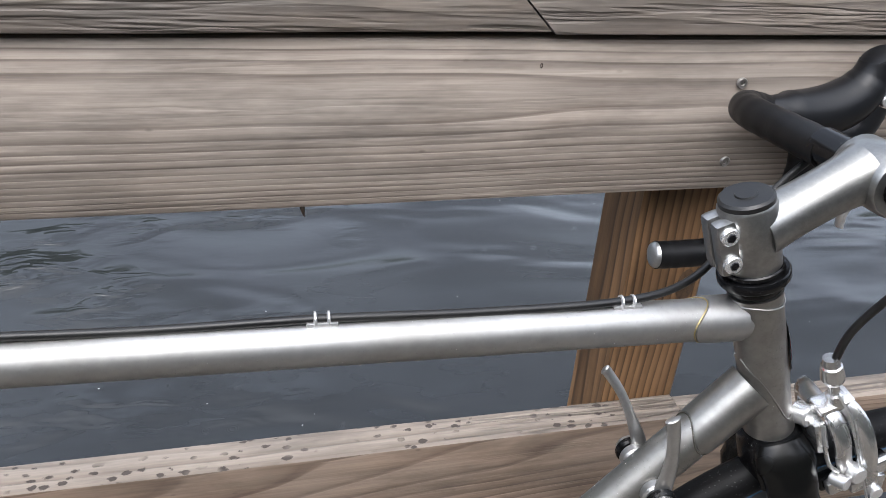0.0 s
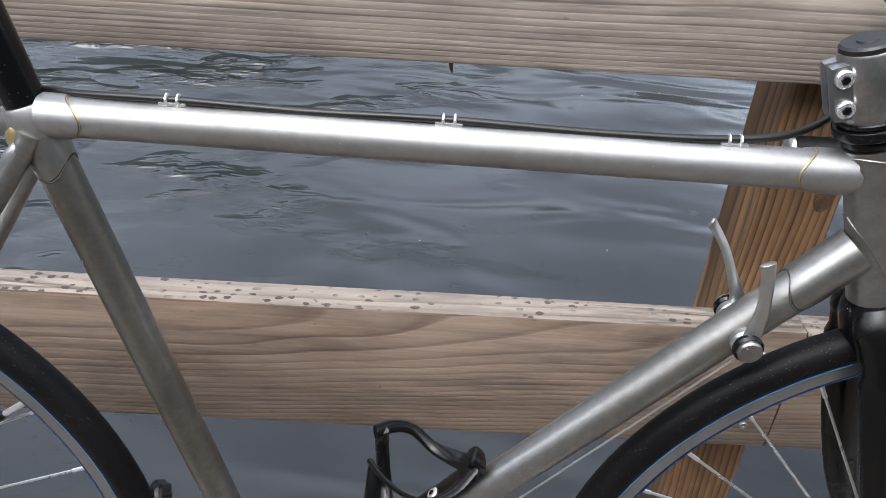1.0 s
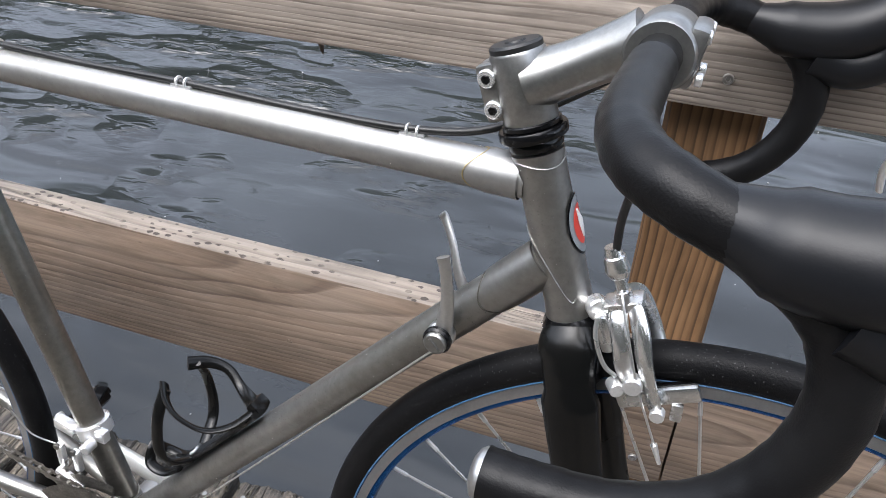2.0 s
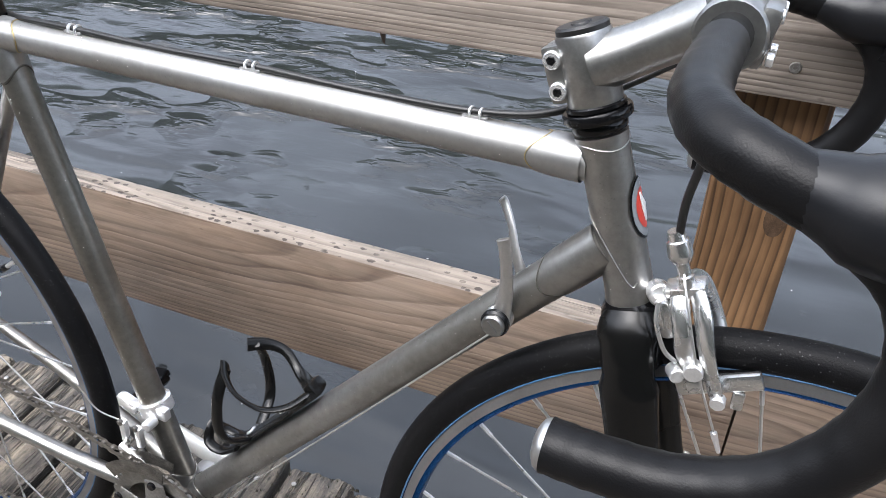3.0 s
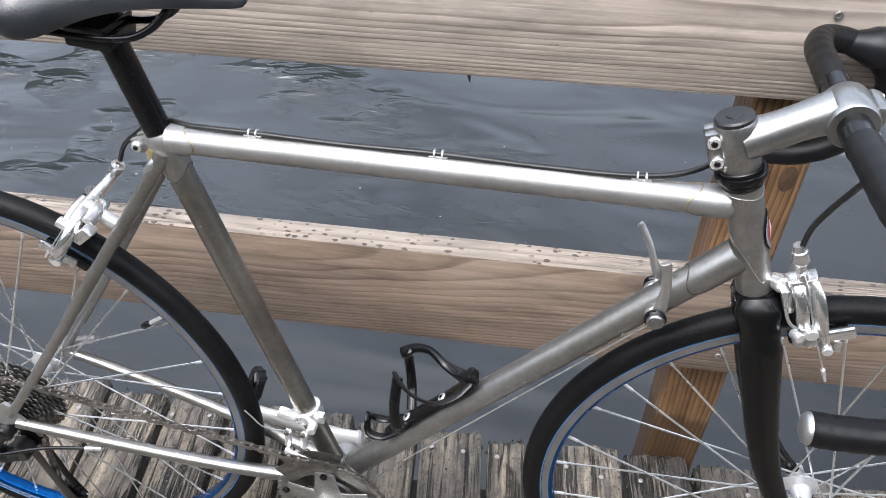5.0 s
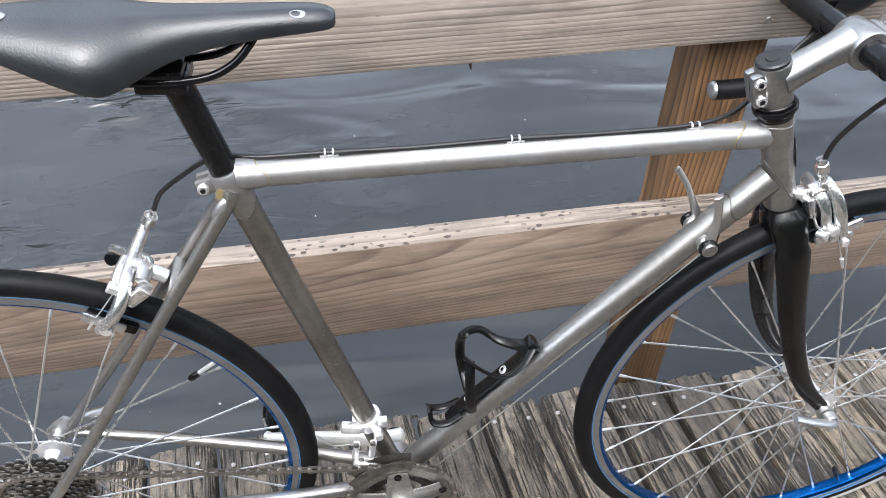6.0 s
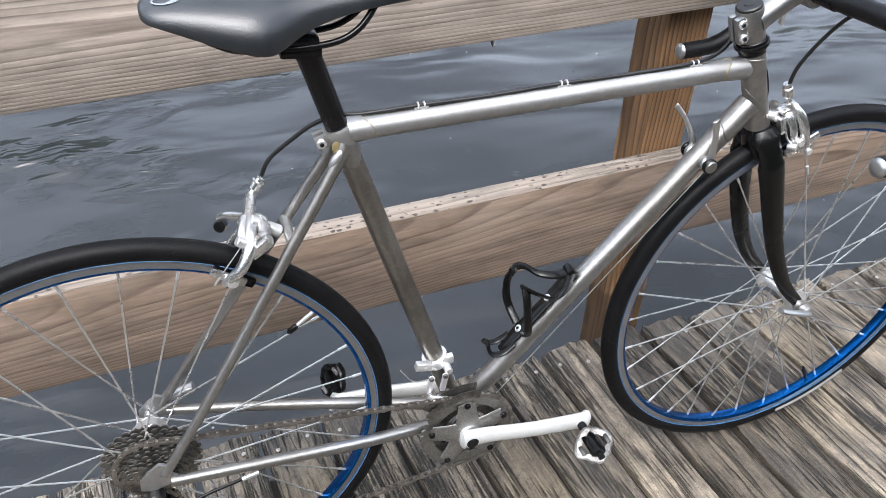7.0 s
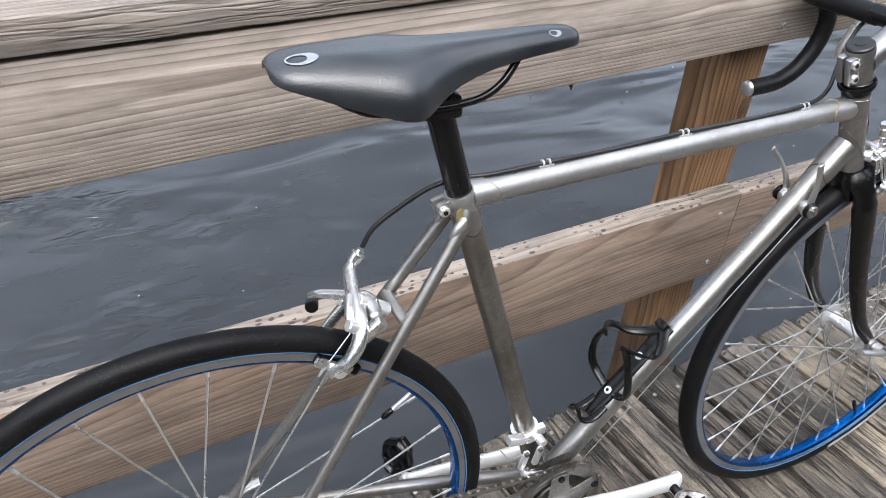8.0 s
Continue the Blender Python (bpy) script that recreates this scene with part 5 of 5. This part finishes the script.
# shift levers on the down tube
dtd = (DT1 - BB).normalized()
dtn = Vector((-dtd.z, 0, dtd.x))
for s in (-1, 1):
    c = Vector((0.347, 0, 0.377))
    lever = new("shift_lever")
    lever.parent = bike
    tagged(lever, "silver down-tube shift lever")
    part("boss", disc(bmesh.new(), c + Vector((0, 0.018 * s, 0)), (0, 1, 0), 0.0105, 0.008, seg=22), ALLOY, lever)
    part("boss_ring", disc(bmesh.new(), c + Vector((0, 0.0265 * s, 0)), (0, 1, 0), 0.0108, 0.006, seg=24), BLACK, lever)
    bm = bmesh.new()
    disc(bm, c + Vector((0, 0.0305 * s, 0)), (0, 1, 0), 0.0088, 0.005, seg=22)
    block(bm, c + Vector((0, 0.0332 * s, 0)), (0.011, 0.002, 0.0020), pose(0, 0, 0, 0, 50, 0), 0.0003)
    part("boss_screw", bm, STEM, lever)
    lean = 0.0 if s < 0 else -0.022
    out = 0.022 if s < 0 else 0.036
    pts = spline([c + Vector((0.000, 0.0215 * s, -0.004)), c + Vector((0.003, 0.0215 * s, 0.010)), c + Vector((0.004 + 0.4 * lean, 0.022 * s, 0.030)), c + Vector((0.002 + 0.7 * lean, (0.022 + out) / 2 * s, 0.050)), c + Vector((-0.001 + lean, out * s, 0.064)), c + Vector((-0.002 + 1.1 * lean, out * s, 0.067))], 5)
    n = len(pts)
    sweep_r = [0.0080 - 0.0046 * min(1.0, k / (0.45 * n)) + 0.0008 * max(0.0, (k - 0.6 * n) / (0.4 * n)) for k in range(n)]
    if s < 0:
        sweep_r = [0.0080 - 0.0032 * min(1.0, k / (0.45 * n)) + 0.0010 * max(0.0, (k - 0.6 * n) / (0.4 * n)) for k in range(n)]
    sweep_r[-1] = 0.0026 if s > 0 else 0.0040
    part("lever_arm", sweep(bmesh.new(), pts, sweep_r, seg=12, flat=0.5, up=(0, 1, 0)), ALLOY, lever)
tube("gear_wire", [(0.346, -0.020, 0.366), (0.10, -0.018, 0.083), (0.012, -0.012, -0.030)], 0.0009, STEEL, bike, seg=6)
tube("gear_wire", [(0.346, 0.020, 0.366), (0.10, 0.018, 0.083), (0.012, 0.012, -0.030)], 0.0009, STEEL, bike, seg=6)

# brake housings and their clips on the top tube
tube("rear_brake_housing", spline([(0.468, 0.070, 0.588), (0.440, 0.062, 0.570), (0.400, 0.040, 0.546), (0.360, 0.014, 0.527), (0.310, 0.0, 0.5215), (0.22, 0.0, 0.519), (0.125, 0.0, 0.5205), (0.03, 0.0, 0.519), (-0.057, 0.0, 0.5205), (-0.120, 0.003, 0.519), (-0.150, 0.012, 0.517), (-0.178, 0.024, 0.506), (-0.205, 0.036, 0.484), (-0.233, 0.045, 0.459), (-0.246, 0.048, 0.436)], 6), 0.0027, PLASTIC, bike, "black rear brake cable housing", seg=10)
tube("front_brake_housing", spline([(0.462, -0.088, 0.598), (0.4645, -0.068, 0.582), (0.465, -0.049, 0.559), (0.461, -0.032, 0.529), (0.457, -0.020, 0.500), (0.457, -0.0145, 0.473)], 6), 0.0027, PLASTIC, bike, "black front brake cable housing", seg=10)
for x in (-0.057, 0.125, 0.310):
    clip = new("housing_clip")
    clip.parent = bike
    bm = bmesh.new()
    block(bm, (x, 0, 0.5183), (0.018, 0.008, 0.0022), None, 0.0007)
    part("clip_foot", bm, CHROME, clip)
    for q in (-0.0038, 0.0038):
        bm = bmesh.new()
        loop = [(x + q, 0.0033 * math.cos(t), 0.5202 + 0.0033 * math.sin(t)) for t in (math.pi * (-0.25 + 1.5 * j / 12) for j in range(13))]
        sweep(bm, loop, 0.0011, seg=6, flat=1.6)
        part("clip_loop", bm, CHROME, clip)
    tagged(clip, "polished steel cable clip")

# bottle cage
cage = new("bottle_cage")
cage.parent = bike
tagged(cage, "black carbon bottle cage on the down tube")
part("cage_spine", sweep(bmesh.new(), [BB + dtd * q + dtn * h for q, h in ((0.125, 0.021), (0.16, 0.0205), (0.24, 0.0205), (0.292, 0.022))], [0.008, 0.013, 0.012, 0.013], seg=12, flat=0.34), CARBON, cage)


def cage_at(q, h, y):
    return BB + dtd * q + dtn * h + Vector((0, y, 0))


for s in (-1, 1):
    ring = spline([cage_at(q, h, y * s) for q, h, y in ((0.284, 0.024, 0.002), (0.266, 0.028, 0.018), (0.251, 0.042, 0.031), (0.247, 0.066, 0.038), (0.241, 0.084, 0.031), (0.235, 0.096, 0.017))], 5)
    n = len(ring)
    part("cage_arm", sweep(bmesh.new(), ring, [0.0095 - 0.0045 * min(1.0, 2.2 * k / n) + 0.0022 * max(0.0, (k - 0.6 * n) / (0.4 * n)) for k in range(n)], seg=12, flat=0.42, up=dtn), CARBON, cage)
    strut = spline([cage_at(q, h, y * s) for q, h, y in ((0.238, 0.092, 0.022), (0.226, 0.082, 0.032), (0.213, 0.071, 0.038), (0.194, 0.052, 0.041), (0.181, 0.036, 0.034), (0.172, 0.022, 0.012))], 5)
    part("cage_strut", sweep(bmesh.new(), strut, [0.0062, 0.0066], seg=12, flat=0.5, up=(0, 1, 0)), CARBON, cage)
part("cage_lip", block(bmesh.new(), cage_at(0.288, 0.026, 0.004), (0.012, 0.020, 0.014), pose(0, 0, 0, 0, -47, 0), 0.004), CARBON, cage)
toe = spline([cage_at(0.150, 0.020, -0.012), cage_at(0.128, 0.026, -0.014), cage_at(0.118, 0.042, -0.012), cage_at(0.128, 0.054, 0.0), cage_at(0.118, 0.042, 0.012), cage_at(0.128, 0.026, 0.014), cage_at(0.150, 0.020, 0.012)], 5)
part("cage_toe", sweep(bmesh.new(), toe, 0.0058, seg=10, flat=0.5), CARBON, cage)
for q in (0.170, 0.235):
    bolt = part("cage_bolt", disc(bmesh.new(), BB + dtd * q + dtn * 0.0235, dtn, 0.0058, 0.005, seg=14), CHROME, cage)
    part("bolt_socket", disc(bmesh.new(), BB + dtd * q + dtn * 0.0263, dtn, 0.0028, 0.001, seg=6), BLACK, bolt)

# raindrops on the tubes
rng = random.Random(7)
unit = bmesh.new()
bmesh.ops.create_icosphere(unit, subdivisions=1, radius=1.0)
uv = [v.co.copy() for v in unit.verts]
uf = [[v.index for v in f.verts] for f in unit.faces]
unit.free()
verts, faces = [], []
for a, b, r, count in ((TT0, TT1, 0.0138, 900), (BB, DT1, 0.0155, 3600), (BB, SEAT, 0.0143, 3600), (HEAD_T, HEAD_B, 0.0167, 350), (HEAD_B, HEAD_B + STEER * 0.045, 0.0226, 220)):
    d = (b - a).normalized()
    s = d.cross(Vector((0, 0, 1))).normalized()
    o = s.cross(d)
    if abs(d.z) > 0.8:
        s, o = Vector((0, -1, 0)), Vector((1, 0, 0))
    for _ in range(count):
        t = rng.uniform(0.06, 0.94)
        ang = rng.uniform(-2.6, 2.6) if a is BB and b is SEAT else rng.gauss(0.0, 1.2)
        nrm = (math.cos(ang) * (s if s.y < 0 else -s) + math.sin(ang) * o) if rng.random() < 0.75 else (math.cos(ang) * o + math.sin(ang) * s)
        size = 0.0003 + 0.0005 * rng.random() ** 4
        c = a + (b - a) * t + nrm.normalized() * r
        k0 = len(verts)
        verts += [c + size * q for q in uv]
        faces += [[k0 + i for i in f] for f in uf]
mesh = bpy.data.meshes.new("rain_beading")
mesh.from_pydata(verts, [], faces)
mesh.materials.append(DROP)
for f in mesh.polygons:
    f.use_smooth = True
drops = new("rain_beading", mesh)
drops.parent = bike
tagged(drops, "clear raindrops beading on the tubes", kind="stuff")

# screws in the rails
def screw(x, z, y, name="screw"):
    bm = bmesh.new()
    revolve(bm, [(0.0004, -0.0005), (0.0018, -0.0005), (0.0022, -0.0018), (0.0042, -0.0020), (0.0048, -0.0012), (0.0048, 0.002)], seg=16)
    ob = finish(name, bm, ZINC)
    ob.location = (x, y, z)
    return tagged(ob, "zinc deck screw set in the rail board", "screw", "rail screws")


for x, z in ((0.417, 0.775), (0.414, 0.848)):
    screw(x, z, RAIL_Y - 0.0008)
for x, z in ((0.418, 0.318), (0.412, 0.428)):
    screw(x, z, RAIL_Y - 0.0008)

# pale flecks afloat on the river
frng = random.Random(5)
verts, faces = [], []
for _ in range(60):
    x, y = frng.uniform(-2.2, 2.6), frng.uniform(0.8, 4.2)
    n, r = frng.randint(5, 7), frng.uniform(0.002, 0.006)
    k0 = len(verts)
    for q in range(n):
        rr = r * frng.uniform(0.5, 1.0)
        verts.append((x + rr * math.cos(2 * math.pi * q / n), y + rr * math.sin(2 * math.pi * q / n), -0.5485))
    verts.append((x, y, -0.546))
    faces += [(k0 + q, k0 + (q + 1) % n, k0 + n) for q in range(n)]
mesh = bpy.data.meshes.new("foam_fleck")
mesh.from_pydata(verts, [], faces)
mesh.materials.append(LABEL)
tagged(new("foam_fleck", mesh), "small pale flecks floating on the water", "flecks", kind="stuff")

for x, z, r, wide in ((-0.616, 0.866, 0.006, 1.0), (-0.471, 0.7865, 0.0035, 1.3), (-0.618, 0.766, 0.003, 1.8), (0.230, 0.864, 0.0022, 0.5), (0.086, 0.384, 0.0035, 1.4), (0.084, 0.306, 0.004, 1.4), (0.176, 0.286, 0.004, 1.5), (-0.026, 0.348, 0.0025, 1.5)):
    bm = bmesh.new()
    revolve(bm, [(0.0003, 0.0006), (0.6, 0.0002), (1.0, -0.0002), (1.0, 0.0010)], seg=14)
    pin = finish("knot", bm, KNOT, rail_up if z > 0.7 else rail_low, "small dark pin knot")
    pin.scale = (r * wide, 1.0, r)
    host = rail_up if z > 0.7 else rail_low
    pin.location = Vector((x, RAIL_Y, z)) - host.location

# rotted crumbs of wood and moss lying along the plank ends
verts, faces = [], []
for _ in range(900):
    x, y = frng.uniform(-1.4, 1.9), 0.735 - abs(frng.gauss(0, 0.045))
    r = frng.uniform(0.0015, 0.0045)
    k0 = len(verts)
    turn_a, slim = frng.uniform(0, 6.3), frng.uniform(0.3, 0.9)
    for q in range(5):
        a = 2 * math.pi * q / 5
        u, v = r * math.cos(a) * frng.uniform(0.6, 1.2), r * slim * math.sin(a)
        verts.append((x + u * math.cos(turn_a) - v * math.sin(turn_a), y + u * math.sin(turn_a) + v * math.cos(turn_a), -0.0055))
    verts.append((x, y, 0.0005 + r * 0.6))
    faces += [(k0 + q, k0 + (q + 1) % 5, k0 + 5) for q in range(5)]
mesh = bpy.data.meshes.new("wood_crumb")
mesh.from_pydata(verts, [], faces)
mesh.materials.append(painted("mossy_crumb", (0.055, 0.048, 0.034), 0.8, 0.0, 0.6, (0.02, 0.022, 0.012), 200.0))
tagged(new("wood_crumb", mesh), "dark rotted crumbs and moss on the plank ends", "debris", kind="stuff")

# a dark splinter hanging below the upper rail
bm = bmesh.new()
sweep(bm, [(0, 0, 0.004), (0.001, 0, -0.003), (0.002, 0, -0.009)], [0.0050, 0.0036, 0.0006], seg=8, flat=0.5)
splinter = finish("splinter", bm, KNOT)
splinter.location = (0.0375, RAIL_Y + 0.006, 0.744)
tagged(splinter, "small dark splinter under the upper rail", "splinter")

# ---- deck planks ----
PITCH, SKEW, EDGE = 0.1219, -0.09, 0.742
deck = new("deck")
tagged(deck, "weathered wet dock planks with open gaps", "deck", kind="structure")
prng = random.Random(11)


def plank_mesh(seed):
    """A worn plank along y: rounded long edges, frayed end, shallow grooves."""
    wide, long_, thick = PITCH - 0.0125, 2.9, 0.045
    nx, ny = 26, 90
    vs, fs = [], []
    for j in range(ny + 1):
        f = j / ny
        y = -long_ * f ** 1.5
        for i in range(nx + 1):
            u = i / nx
            x = (u - 0.5) * wide
            edge = min(u, 1 - u) * wide
            z = -0.006 * max(0.0, 1 - edge / 0.010) ** 2
            z += 0.0016 * noise.noise((x * 55 + seed * 9, y * 2.2, seed)) + 0.0022 * noise.noise((x * 18 + seed, y * 0.9, seed * 3))
            yy = y
            if j < 2:
                yy += (0.010 * noise.noise((x * 120, seed * 5, 1.0)) + 0.008 * noise.noise((x * 35, seed * 5, 4.0)) - 0.006) * (1 - 0.6 * j)
                z -= (0.003 + 0.003 * noise.noise((x * 150, seed, 7.0))) * (1 - 0.5 * j)
            wob = 0.0022 * noise.noise((y * 6, seed * 7, 0.0 if u < 0.5 else 4.0)) * abs(2 * u - 1)
            vs.append((x + wob, yy, z))
    top = len(vs)
    for j in range(ny):
        for i in range(nx):
            a = j * (nx + 1) + i
            fs.append((a, a + 1, a + nx + 2, a + nx + 1))
    rim = [i for i in range(nx + 1)] + [j * (nx + 1) + nx for j in range(1, ny + 1)] + [ny * (nx + 1) + i for i in range(nx - 1, -1, -1)] + [j * (nx + 1) for j in range(ny - 1, 0, -1)]
    for k in rim:
        x, y, z = vs[k]
        vs.append((x, y, -thick))
    n = len(rim)
    for k in range(n):
        q = (k + 1) % n
        fs.append((rim[k], rim[q], top + q, top + k))
    fs.append(tuple(range(top + n - 1, top - 1, -1)))
    mesh = bpy.data.meshes.new("plank")
    mesh.from_pydata(vs, [], fs)
    mesh.materials.append(DECK)
    for f in mesh.polygons:
        f.use_smooth = True
    mesh.set_sharp_from_angle(angle=radians(40))
    return mesh


# black sheet added inside the planks; it paints the shade in their gaps
debris = board("gap_shade", (7.0, 2.6, 0.012), (0.4, -0.66, -0.030), painted("gap_black", (0.012, 0.010, 0.008), 0.8, 0.0, 0.5, (0.02, 0.018, 0.012), 60.0), cuts=4, bevel=0.003)
tagged(debris, "black sheet added under the planks to darken their gaps", "debris", kind="structure")
shapes = [plank_mesh(1.7 * k) for k in range(6)]
nail = bmesh.new()
revolve(nail, [(0.0004, 0.0012), (0.0030, 0.0010), (0.0042, 0.0002), (0.0042, -0.002)], seg=14, axis=2)
nail_mesh = bpy.data.meshes.new("nail")
bmesh.ops.recalc_face_normals(nail, faces=nail.faces[:])
nail.to_mesh(nail_mesh)
nail.free()
nail_mesh.materials.append(ZINC)
for k in range(-27, 32):
    ob = new("plank", shapes[k % 6])
    ob.parent = deck
    ob.location = (-0.040 + PITCH * (k + 0.5), EDGE + prng.uniform(-0.010, 0.006), prng.uniform(-0.003, 0.0))
    ob.rotation_euler = (0, 0, math.atan(0.09) + radians(prng.uniform(-0.3, 0.3)))
    for q in (-0.032, 0.030):
        nl = new("nail", nail_mesh)
        nl.parent = deck
        nl.location = (ob.location.x + q + prng.uniform(-0.006, 0.006), 0.688 + prng.uniform(-0.012, 0.012), 0.0006)
